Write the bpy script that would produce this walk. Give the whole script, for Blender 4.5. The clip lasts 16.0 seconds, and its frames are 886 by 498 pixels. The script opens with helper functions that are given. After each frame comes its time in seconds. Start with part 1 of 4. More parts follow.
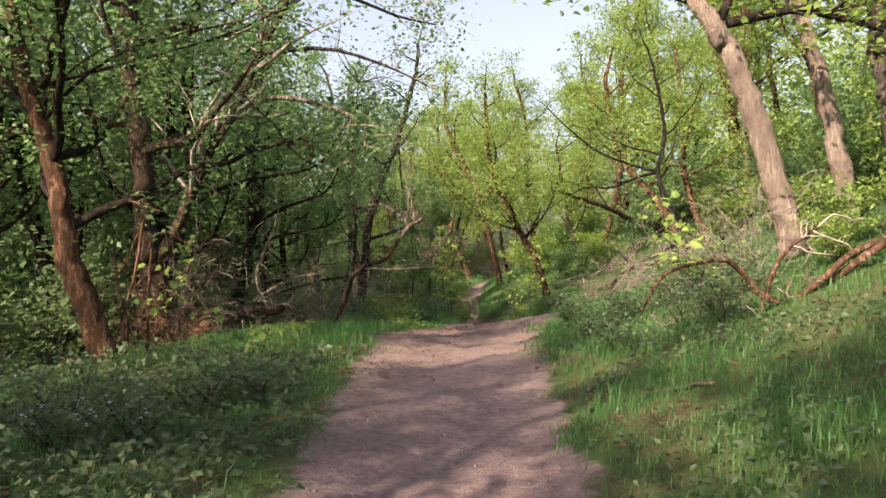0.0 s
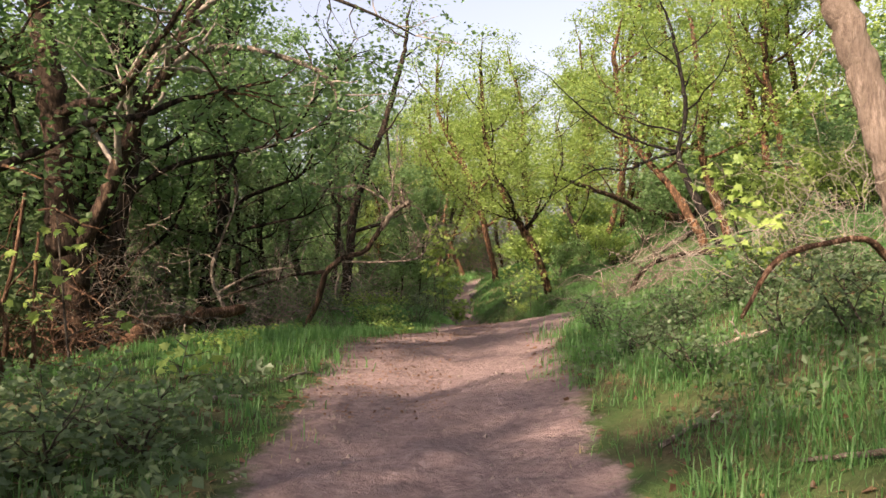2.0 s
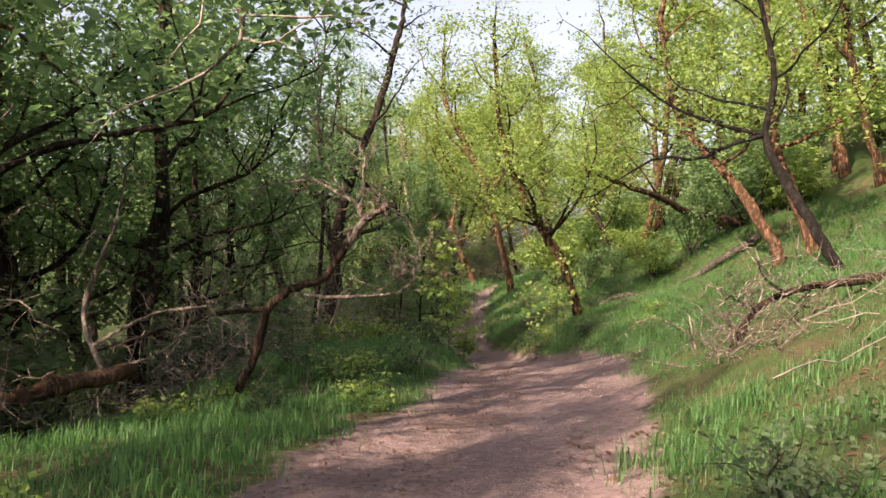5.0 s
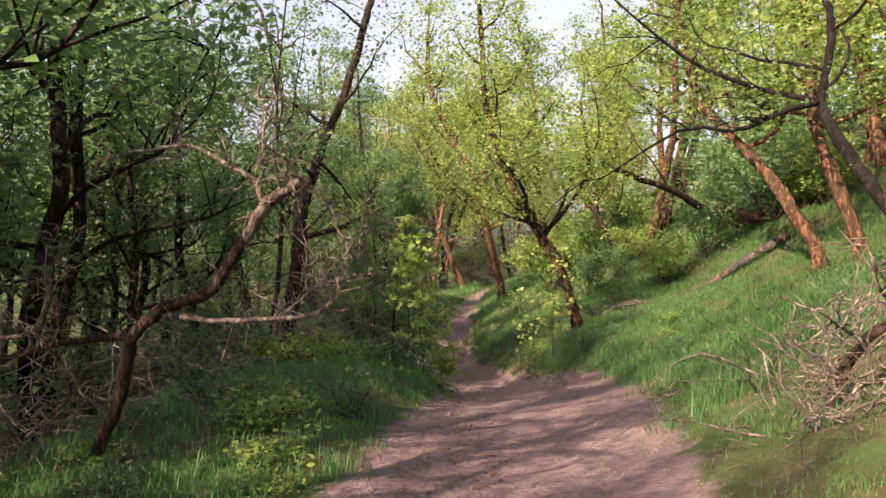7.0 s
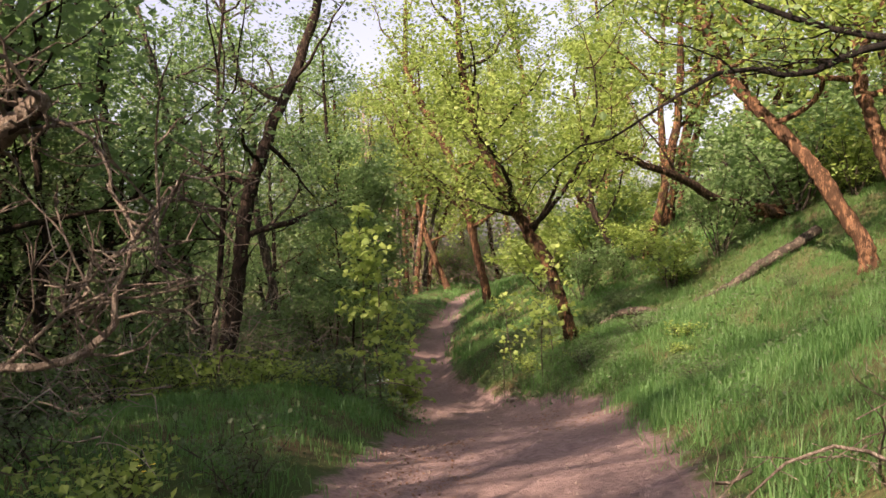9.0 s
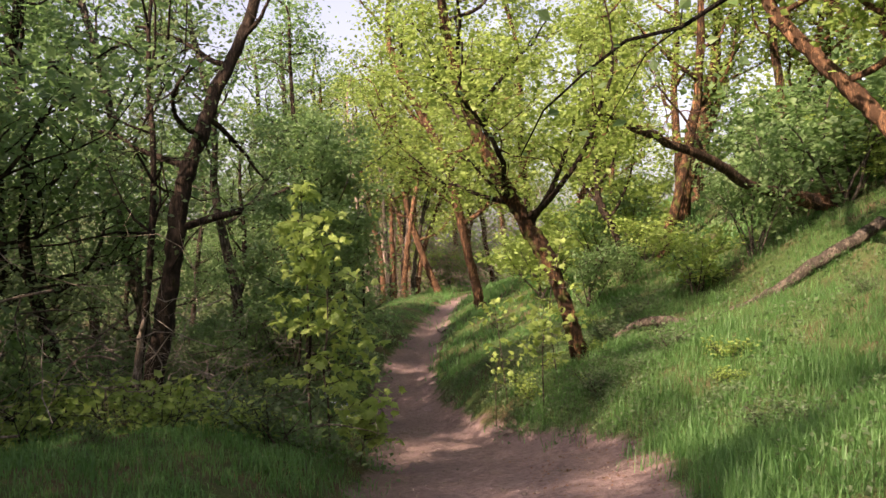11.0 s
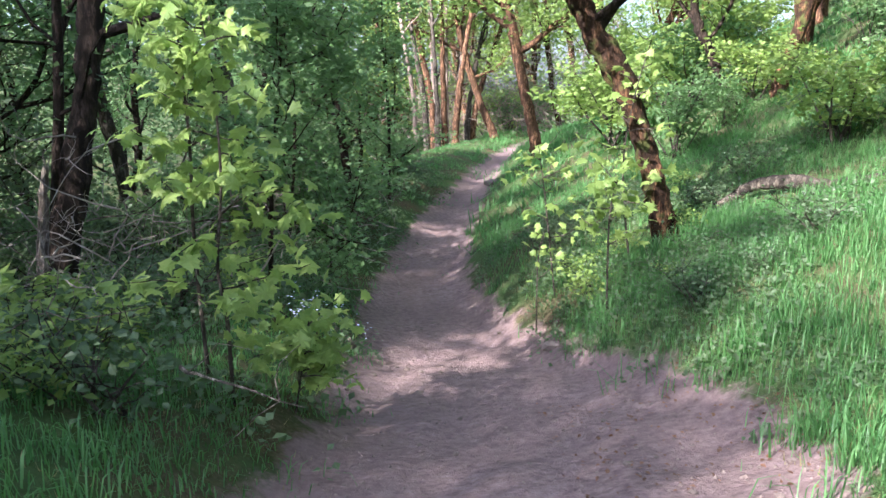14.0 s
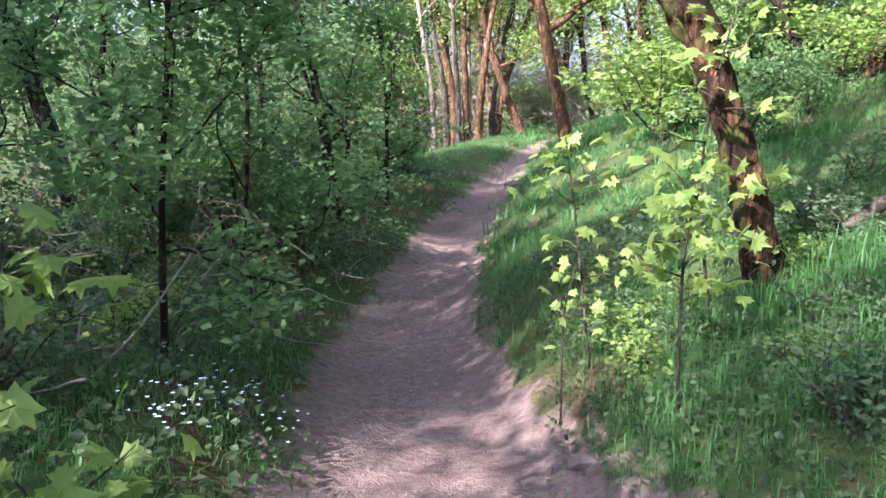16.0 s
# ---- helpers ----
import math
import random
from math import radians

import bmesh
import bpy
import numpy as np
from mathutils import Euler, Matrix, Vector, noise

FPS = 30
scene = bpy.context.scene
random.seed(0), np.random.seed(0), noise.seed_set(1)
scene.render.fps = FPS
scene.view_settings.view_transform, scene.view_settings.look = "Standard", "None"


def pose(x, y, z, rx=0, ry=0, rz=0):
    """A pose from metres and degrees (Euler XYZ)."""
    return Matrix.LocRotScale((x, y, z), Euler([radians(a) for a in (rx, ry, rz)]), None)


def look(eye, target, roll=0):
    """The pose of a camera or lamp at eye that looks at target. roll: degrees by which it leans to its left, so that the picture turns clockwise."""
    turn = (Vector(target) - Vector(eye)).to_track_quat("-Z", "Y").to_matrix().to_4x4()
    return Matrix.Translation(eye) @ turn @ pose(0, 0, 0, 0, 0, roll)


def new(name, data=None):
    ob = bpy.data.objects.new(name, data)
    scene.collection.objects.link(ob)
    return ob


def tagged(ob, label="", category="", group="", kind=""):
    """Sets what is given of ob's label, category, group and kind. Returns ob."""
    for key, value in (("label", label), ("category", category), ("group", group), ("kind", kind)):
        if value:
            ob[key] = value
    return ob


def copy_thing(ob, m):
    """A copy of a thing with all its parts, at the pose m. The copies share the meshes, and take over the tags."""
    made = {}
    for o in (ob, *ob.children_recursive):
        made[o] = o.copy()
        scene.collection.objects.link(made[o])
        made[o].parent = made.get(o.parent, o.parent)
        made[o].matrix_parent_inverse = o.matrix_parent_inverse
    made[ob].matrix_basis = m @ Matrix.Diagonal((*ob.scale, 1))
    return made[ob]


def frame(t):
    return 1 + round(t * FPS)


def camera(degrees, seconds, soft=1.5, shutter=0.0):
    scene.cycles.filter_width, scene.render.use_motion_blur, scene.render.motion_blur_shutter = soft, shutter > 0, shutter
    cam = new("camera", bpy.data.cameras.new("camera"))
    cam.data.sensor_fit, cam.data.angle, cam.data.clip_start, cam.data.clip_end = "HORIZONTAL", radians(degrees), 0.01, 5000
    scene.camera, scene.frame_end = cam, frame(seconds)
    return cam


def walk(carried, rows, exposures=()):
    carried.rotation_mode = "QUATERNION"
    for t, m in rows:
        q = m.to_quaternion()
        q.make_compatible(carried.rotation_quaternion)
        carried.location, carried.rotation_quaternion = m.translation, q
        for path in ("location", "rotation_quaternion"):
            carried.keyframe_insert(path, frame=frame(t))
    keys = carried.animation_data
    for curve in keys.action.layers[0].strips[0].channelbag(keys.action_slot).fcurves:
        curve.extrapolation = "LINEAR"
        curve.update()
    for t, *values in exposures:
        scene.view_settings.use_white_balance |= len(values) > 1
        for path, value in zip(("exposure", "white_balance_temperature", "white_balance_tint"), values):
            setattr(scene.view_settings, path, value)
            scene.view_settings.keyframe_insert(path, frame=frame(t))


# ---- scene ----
cam = camera(56.6, 16.0)
METRES, EYE, TILT, LEAN, TURN = 20.8, 1.2, 0.0, 0.0, 0.0
ROWS = [
    (0.0, 0.0, 0.0, 0.0, -0.0, 0.0, -0.0),
    (0.5, 0.0014, 0.0233, 0.0167, 0.03, 0.12, 0.08),
    (1.0, 0.001, 0.0479, 0.0175, -0.31, 0.18, -0.02),
    (1.5, -0.0009, 0.0772, -0.0005, -0.62, 0.03, -0.06),
    (2.0, 0.0016, 0.1077, -0.0057, -0.49, -0.19, 0.11),
    (2.5, 0.0032, 0.1429, 0.0017, -0.2, -0.37, 0.08),
    (3.0, 0.0062, 0.1775, 0.0078, 0.15, -0.38, 0.08),
    (3.5, 0.0062, 0.2096, 0.01, 0.34, -0.34, -0.07),
    (6.0, 0.0182, 0.3754, 0.0039, 0.25, -0.2, 0.31),
    (6.5, 0.0236, 0.4071, 0.0033, 0.16, -0.17, 0.28),
    (7.0, 0.0261, 0.4371, 0.0053, -0.04, -0.1, 0.29),
    (7.5, 0.0298, 0.4666, 0.0056, -0.2, -0.08, 0.26),
    (8.0, 0.0332, 0.4999, 0.0061, -0.24, -0.1, 0.27),
    (8.5, 0.039, 0.5266, 0.0052, -0.24, -0.03, 0.36),
    (9.0, 0.0443, 0.5582, 0.0025, -0.61, -0.04, 0.33),
    (9.5, 0.0465, 0.5904, 0.0022, -1.3, -0.12, 0.3),
    (12.0, 0.0671, 0.739, -0.0044, 0.71, 0.22, 0.11),
    (12.5, 0.0714, 0.7657, -0.0049, 2.85, -0.23, -0.23),
    (13.0, 0.0757, 0.7927, -0.0055, 2.89, -6.45, -1.19),
    (13.5, 0.0798, 0.8209, -0.0089, 2.81, -10.09, -0.58),
    (14.0, 0.0813, 0.8529, -0.0123, 3.96, -10.55, -0.34),
    (14.5, 0.0824, 0.8871, -0.0168, 5.03, -10.79, -0.42),
    (15.0, 0.0836, 0.9171, -0.0191, 5.85, -10.73, -0.28),
    (15.5, 0.0879, 0.949, -0.0218, 6.46, -10.75, -0.23),
    (16.0, 0.0888, 0.9804, -0.0216, 6.17, -10.73, -0.2),
]
walk(cam, [(t, pose(0, 0, EYE, TILT, LEAN, TURN) @ pose(METRES * x, METRES * y, METRES * z, 90 + pitch, roll, yaw)) for t, x, y, z, yaw, pitch, roll in ROWS],
     exposures=[(0.0, 1.74, 6500, 19), (2.0, 1.76, 6750, 23), (3.5, 1.78, 6700, 23), (6.0, 1.84, 6550, 28), (9.0, 1.8, 6950, 31), (12.5, 1.9, 6950, 28), (13.0, 2.2, 7200, 39), (13.5, 2.55, 5250, 25), (14.5, 2.7, 5100, 20), (16.0, 2.74, 5150, 23)])


# ---- world, sun, exposure ----
SUN_FROM = Vector((-0.66, -0.75, 0.0)).normalized()
SUN_UP = 36.0
world = bpy.data.worlds.new("sky")
scene.world = world
world.use_nodes = True
wn = world.node_tree
sky = wn.nodes.new("ShaderNodeTexSky")
sky.sky_type = "NISHITA"
sky.sun_disc = False
sky.sun_elevation = radians(SUN_UP)
sky.sun_rotation = math.atan2(SUN_FROM.x, SUN_FROM.y)
sky.dust_density = 4.0
sky.ozone_density = 0.6
haze = wn.nodes.new("ShaderNodeHueSaturation")
haze.inputs["Saturation"].default_value, haze.inputs["Value"].default_value = 0.6, 0.8
wn.links.new(sky.outputs[0], haze.inputs["Color"])
wn.links.new(haze.outputs[0], wn.nodes["Background"].inputs[0])
wn.nodes["Background"].inputs[1].default_value = 0.11
sun_data = bpy.data.lights.new("sun", "SUN")
sun_data.energy, sun_data.angle, sun_data.color = 5.0, radians(0.9), (1.0, 0.84, 0.6)
sun = new("sun", sun_data)
sun.matrix_world = look(SUN_FROM * 50 + Vector((0, 0, 50 * math.tan(radians(SUN_UP)))), (0, 0, 0))


# ---- materials ----
def nodes_of(name):
    m = bpy.data.materials.new(name)
    m.use_nodes = True
    return m, m.node_tree.nodes, m.node_tree.links, m.node_tree.nodes["Principled BSDF"]


def ramp(nd, lk, source, stops):
    r = nd.new("ShaderNodeValToRGB")
    while len(r.color_ramp.elements) < len(stops):
        r.color_ramp.elements.new(0.5)
    for e, (p, c) in zip(r.color_ramp.elements, stops):
        e.position, e.color = p, (*c, 1)
    lk.new(source, r.inputs[0])
    return r.outputs[0]


def noise_node(nd, lk, scale, detail=4.0, stretch=None, rough=0.6):
    n = nd.new("ShaderNodeTexNoise")
    n.inputs["Scale"].default_value, n.inputs["Detail"].default_value, n.inputs["Roughness"].default_value = scale, detail, rough
    tc = nd.new("ShaderNodeTexCoord")
    if stretch:
        mp = nd.new("ShaderNodeMapping")
        mp.inputs["Scale"].default_value = stretch
        lk.new(tc.outputs["Object"], mp.inputs[0])
        lk.new(mp.outputs[0], n.inputs["Vector"])
    else:
        lk.new(tc.outputs["Object"], n.inputs["Vector"])
    return n.outputs["Fac"]


def mixed(nd, lk, fac, a, b, mode="MIX"):
    m = nd.new("ShaderNodeMix")
    m.data_type, m.blend_type = "RGBA", mode
    for sock, v in ((m.inputs[0], fac), (m.inputs[6], a), (m.inputs[7], b)):
        if hasattr(v, "is_linked"):
            lk.new(v, sock)
        elif isinstance(v, tuple):
            sock.default_value = (*v, 1)
        else:
            sock.default_value = v
    return m.outputs[2]


def bump(nd, lk, height, strength, dist, bsdf):
    b = nd.new("ShaderNodeBump")
    b.inputs["Strength"].default_value, b.inputs["Distance"].default_value = strength, dist
    lk.new(height, b.inputs["Height"])
    lk.new(b.outputs[0], bsdf.inputs["Normal"])


def bark(name, dark, mid, light, moss=0.0, flakes=0.92):
    """Rough furrowed bark with dark flakes and blotches."""
    m, nd, lk, bs = nodes_of(name)
    fine = noise_node(nd, lk, 14.0, 8.0, (3.2, 3.2, 0.5), 0.75)
    flake = noise_node(nd, lk, 6.5, 6.0, (2.4, 2.4, 0.7), 0.75)
    broad = noise_node(nd, lk, 1.9, 4.0)
    col = ramp(nd, lk, fine, [(0.36, dark), (0.52, mid), (0.68, light)])
    black = tuple(v * 0.45 for v in dark)
    col = mixed(nd, lk, ramp(nd, lk, flake, [(0.49, (flakes, flakes, flakes)), (0.57, (0, 0, 0))]), col, black)
    col = mixed(nd, lk, ramp(nd, lk, broad, [(0.42, (0, 0, 0)), (0.62, (0.6, 0.6, 0.6))]), col, dark)
    if moss:
        spot = noise_node(nd, lk, 6.0, 6.0)
        col = mixed(nd, lk, ramp(nd, lk, spot, [(0.55, (0, 0, 0)), (0.64, (moss, moss, moss))]), col, (0.075, 0.09, 0.025))
    lk.new(col, bs.inputs["Base Color"])
    bs.inputs["Roughness"].default_value = 0.92
    bs.inputs["Specular IOR Level"].default_value = 0.15
    h = nd.new("ShaderNodeMath")
    h.operation = "MULTIPLY_ADD"
    lk.new(flake, h.inputs[0])
    h.inputs[1].default_value = 1.6
    lk.new(fine, h.inputs[2])
    bump(nd, lk, h.outputs[0], 1.0, 0.035, bs)
    return m


def leaf_mat(name, a, b, glow, per_object=False):
    m, nd, lk, bs = nodes_of(name)
    if per_object:
        rnd = nd.new("ShaderNodeObjectInfo").outputs["Random"]
    else:
        rnd = nd.new("ShaderNodeNewGeometry").outputs["Random Per Island"]
    patch = noise_node(nd, lk, 0.9, 2.0)
    add = nd.new("ShaderNodeMath")
    add.operation = "MULTIPLY_ADD"
    lk.new(rnd, add.inputs[0])
    add.inputs[1].default_value = 0.6
    lk.new(patch, add.inputs[2])
    col = ramp(nd, lk, add.outputs[0], [(0.35, a), (1.0, b)])
    vein = noise_node(nd, lk, 60.0, 2.0)
    col = mixed(nd, lk, ramp(nd, lk, vein, [(0.35, (0.35, 0.35, 0.35)), (0.6, (0, 0, 0))]), col, mixed(nd, lk, 0.5, col, (0.03, 0.05, 0.01)))
    lk.new(col, bs.inputs["Base Color"])
    bs.inputs["Roughness"].default_value = 0.5
    bs.inputs["Specular IOR Level"].default_value = 0.35
    tr = nd.new("ShaderNodeBsdfTranslucent")
    lk.new(mixed(nd, lk, 0.55, col, glow), tr.inputs["Color"])
    mx = nd.new("ShaderNodeMixShader")
    mx.inputs[0].default_value = 0.5
    lk.new(bs.outputs[0], mx.inputs[1])
    lk.new(tr.outputs[0], mx.inputs[2])
    lk.new(mx.outputs[0], nd["Material Output"].inputs["Surface"])
    return m


def ground_mat():
    m, nd, lk, bs = nodes_of("trail_soil")
    fine = noise_node(nd, lk, 16.0, 8.0, None, 0.7)
    grit = noise_node(nd, lk, 70.0, 4.0)
    broad = noise_node(nd, lk, 0.7, 4.0)
    soil = ramp(nd, lk, fine, [(0.3, (0.1, 0.07, 0.068)), (0.5, (0.185, 0.133, 0.13)), (0.72, (0.265, 0.2, 0.198))])
    soil = mixed(nd, lk, ramp(nd, lk, broad, [(0.35, (0, 0, 0)), (0.65, (0.55, 0.55, 0.55))]), soil, (0.125, 0.09, 0.087))
    litter = ramp(nd, lk, noise_node(nd, lk, 34.0, 6.0, None, 0.75), [(0.3, (0.035, 0.028, 0.016)), (0.5, (0.07, 0.056, 0.03)), (0.7, (0.14, 0.11, 0.068))])
    green = ramp(nd, lk, noise_node(nd, lk, 1.3, 5.0), [(0.34, (0, 0, 0)), (0.54, (0.8, 0.8, 0.8))])
    litter = mixed(nd, lk, green, litter, (0.035, 0.075, 0.02))
    at = nd.new("ShaderNodeAttribute")
    at.attribute_name = "dirt"
    edge = nd.new("ShaderNodeMath")
    edge.operation = "MULTIPLY_ADD"
    lk.new(noise_node(nd, lk, 3.5, 6.0, None, 0.7), edge.inputs[0])
    edge.inputs[1].default_value = 0.9
    lk.new(at.outputs["Fac"], edge.inputs[2])
    mask = ramp(nd, lk, edge.outputs[0], [(0.86, (0, 0, 0)), (1.04, (1, 1, 1))])
    lk.new(mixed(nd, lk, mask, litter, soil), bs.inputs["Base Color"])
    bs.inputs["Roughness"].default_value = 0.95
    bs.inputs["Specular IOR Level"].default_value = 0.11
    h = nd.new("ShaderNodeMath")
    h.operation = "MULTIPLY_ADD"
    lk.new(grit, h.inputs[0])
    h.inputs[1].default_value = 0.35
    lk.new(fine, h.inputs[2])
    lump = nd.new("ShaderNodeMath")
    lump.operation = "MULTIPLY_ADD"
    lk.new(noise_node(nd, lk, 4.5, 4.0), lump.inputs[0])
    lump.inputs[1].default_value = 1.8
    lk.new(h.outputs[0], lump.inputs[2])
    bump(nd, lk, lump.outputs[0], 0.65, 0.05, bs)
    return m


def plain(name, a, b, scale=12.0, rough=0.9):
    m, nd, lk, bs = nodes_of(name)
    n = noise_node(nd, lk, scale, 6.0)
    lk.new(ramp(nd, lk, n, [(0.3, a), (0.7, b)]), bs.inputs["Base Color"])
    bs.inputs["Roughness"].default_value = rough
    bump(nd, lk, n, 0.6, 0.01, bs)
    return m


SOIL = ground_mat()
BARK_DARK = bark("dark_bark", (0.022, 0.016, 0.012), (0.06, 0.042, 0.032), (0.12, 0.085, 0.06))
BARK_ORANGE = bark("reddish_bark", (0.065, 0.037, 0.023), (0.235, 0.125, 0.068), (0.42, 0.26, 0.16), flakes=0.85)
BARK_PALE = bark("pale_bark", (0.14, 0.105, 0.086), (0.3, 0.235, 0.195), (0.45, 0.37, 0.32), flakes=0.3)
BARK_MOSS = bark("mossy_bark", (0.03, 0.018, 0.012), (0.17, 0.085, 0.042), (0.42, 0.24, 0.125), 0.8)
BARK_GREY = bark("grey_bark", (0.06, 0.05, 0.042), (0.15, 0.125, 0.1), (0.26, 0.22, 0.18))
BARK_BLACK = bark("blackish_bark", (0.012, 0.01, 0.008), (0.03, 0.024, 0.02), (0.06, 0.048, 0.038))
WOOD_DEAD = bark("bleached_dead_wood", (0.2, 0.16, 0.13), (0.4, 0.34, 0.28), (0.58, 0.52, 0.45))
WOOD_BROWN = bark("weathered_brown_wood", (0.13, 0.07, 0.042), (0.29, 0.17, 0.11), (0.45, 0.31, 0.22))
WOOD_SNAG = bark("dark_weathered_wood", (0.045, 0.03, 0.022), (0.12, 0.078, 0.055), (0.24, 0.165, 0.12))
TWIG = plain("grey_twig", (0.12, 0.1, 0.085), (0.3, 0.26, 0.22), 20)
# leaf green with the wood's shade put into its colour
LEAF_SHADE = leaf_mat("shade_toned_leaf", (0.054, 0.088, 0.038), (0.125, 0.175, 0.08), (0.16, 0.25, 0.095))
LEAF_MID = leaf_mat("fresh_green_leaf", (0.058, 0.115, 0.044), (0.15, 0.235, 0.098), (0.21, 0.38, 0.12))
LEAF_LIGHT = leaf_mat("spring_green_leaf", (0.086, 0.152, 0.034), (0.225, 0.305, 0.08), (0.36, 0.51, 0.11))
LEAF_MAPLE = leaf_mat("maple_leaf", (0.135, 0.22, 0.05), (0.28, 0.37, 0.1), (0.44, 0.6, 0.16), True)
GRASS = leaf_mat("grass_blade", (0.036, 0.105, 0.033), (0.105, 0.22, 0.072), (0.15, 0.37, 0.085))
GRASS_DRY = leaf_mat("dry_grass_blade", (0.13, 0.12, 0.05), (0.28, 0.23, 0.12), (0.3, 0.27, 0.12))
HERB = leaf_mat("low_herb_leaf", (0.04, 0.075, 0.035), (0.115, 0.165, 0.085), (0.12, 0.2, 0.075))
FLOWER = plain("pale_blue_petal", (0.42, 0.5, 0.78), (0.62, 0.66, 0.88), 30, 0.6)
YELLOW = plain("yellow_petal", (0.7, 0.55, 0.03), (0.8, 0.65, 0.05), 30, 0.6)
STONE = plain("trail_stone", (0.09, 0.068, 0.06), (0.2, 0.155, 0.135), 25)


# ---- geometry helpers ----
class Geo:
    """Gathers vertices, quads and triangles for one mesh."""

    def __init__(self):
        self.v, self.q, self.t, self.n = [], [], [], 0

    def add(self, v, q=None, t=None):
        self.v.append(v)
        if q is not None and len(q):
            self.q.append(np.asarray(q) + self.n)
        if t is not None and len(t):
            self.t.append(np.asarray(t) + self.n)
        self.n += len(v)

    def mesh(self, name, material, smooth=True):
        me = bpy.data.meshes.new(name)
        v = np.concatenate(self.v).astype(np.float32)
        q = np.concatenate(self.q) if self.q else np.zeros((0, 4), int)
        t = np.concatenate(self.t) if self.t else np.zeros((0, 3), int)
        me.vertices.add(len(v))
        me.vertices.foreach_set("co", v.ravel())
        loops = np.concatenate([q.ravel(), t.ravel()]).astype(np.int32)
        me.loops.add(len(loops))
        me.loops.foreach_set("vertex_index", loops)
        me.polygons.add(len(q) + len(t))
        starts = np.concatenate([np.arange(len(q)) * 4, len(q) * 4 + np.arange(len(t)) * 3]).astype(np.int32)
        me.polygons.foreach_set("loop_start", starts)
        me.polygons.foreach_set("use_smooth", np.full(len(starts), smooth))
        me.materials.append(material)
        me.update(calc_edges=True)
        me.validate()
        return me


def part(name, geo, material, parent, label="", smooth=True):
    ob = new(name, geo.mesh(name, material, smooth))
    ob.parent = parent
    if label:
        tagged(ob, label)
    return ob


def thing(name, at, label, category, group="", kind=""):
    ob = new(name)
    ob.empty_display_size = 0.1
    ob.location = at
    return tagged(ob, label, category, group, kind)


def curve(knots, n):
    """n points of a smooth curve through the knots."""
    k = np.array(knots, float)
    if len(k) == 2:
        return k[0] + (k[1] - k[0]) * np.linspace(0, 1, n)[:, None]
    k = np.vstack([2 * k[0] - k[1], k, 2 * k[-1] - k[-2]])
    u = np.linspace(0, len(k) - 3 - 1e-6, n)
    i = u.astype(int)
    f = (u - i)[:, None]
    a, b, c, d = k[i], k[i + 1], k[i + 2], k[i + 3]
    return 0.5 * (2 * b + (c - a) * f + (2 * a - 5 * b + 4 * c - d) * f ** 2 + (3 * b - a - 3 * c + d) * f ** 3)


def tube(geo, pts, radii, sides, rng=None, knobs=0.0):
    """A tapered, slightly knobbly branch along pts."""
    pts = np.asarray(pts, float)
    n = len(pts)
    tan = np.gradient(pts, axis=0)
    tan /= np.linalg.norm(tan, axis=1)[:, None] + 1e-9
    ref = np.array([0.31, 0.95, 0.05])
    s = np.cross(tan, ref)
    s /= np.linalg.norm(s, axis=1)[:, None] + 1e-9
    w = np.cross(tan, s)
    ang = np.arange(sides) * 2 * np.pi / sides
    r = np.repeat(np.asarray(radii, float)[:, None], sides, 1)
    if rng is not None and knobs:
        lump = rng.normal(0, 1, (n + 6, sides + 2))
        lump = sum(lump[i:i + n] for i in range(7)) / 2.6
        lump = (lump[:, :-2] + lump[:, 1:-1] + lump[:, 2:]) / 1.7
        r = r * (1 + knobs * lump + knobs * 0.3 * rng.normal(0, 1, (n, sides)))
    v = pts[:, None] + s[:, None] * (np.cos(ang) * r)[..., None] + w[:, None] * (np.sin(ang) * r)[..., None]
    a = (np.arange(n - 1)[:, None] * sides + np.arange(sides)).ravel()
    b = (np.arange(n - 1)[:, None] * sides + (np.arange(sides) + 1) % sides).ravel()
    if sides < 5:
        geo.add(v.reshape(-1, 3), np.stack([a, b, b + sides, a + sides], 1))
        return
    v = np.vstack([v.reshape(-1, 3), pts[:1], pts[-1:]])
    k = np.arange(sides)
    t = np.vstack([np.stack([(k + 1) % sides, k, np.full(sides, n * sides)], 1),
                   np.stack([(n - 1) * sides + k, (n - 1) * sides + (k + 1) % sides, np.full(sides, n * sides + 1)], 1)])
    geo.add(v, np.stack([a, b, b + sides, a + sides], 1), t)


def leaves(geo, centres, size, rng, flat=0.6):
    """Small folded leaves, one at each centre; flat: how much they lie level."""
    n = len(centres)
    if not n:
        return
    d = rng.normal(0, 1, (n, 3))
    d[:, 2] = d[:, 2] * (1 - flat) - 0.25
    d /= np.linalg.norm(d, axis=1)[:, None]
    up = rng.normal(0, 1 - flat + 0.15, (n, 3)) + np.array([0, 0, 1.0])
    s = np.cross(d, up)
    s /= np.linalg.norm(s, axis=1)[:, None] + 1e-9
    nrm = np.cross(s, d)
    L = (size * rng.uniform(0.6, 1.3, n))[:, None]
    W = L * rng.uniform(0.28, 0.42, n)[:, None]
    base, tip = centres - d * L * 0.5, centres + d * L * 0.5
    mid = centres - d * L * 0.05 + nrm * L * 0.1
    v = np.stack([base, mid + s * W, tip, mid - s * W], 1).reshape(-1, 3)
    geo.add(v, np.arange(4 * n).reshape(-1, 4))


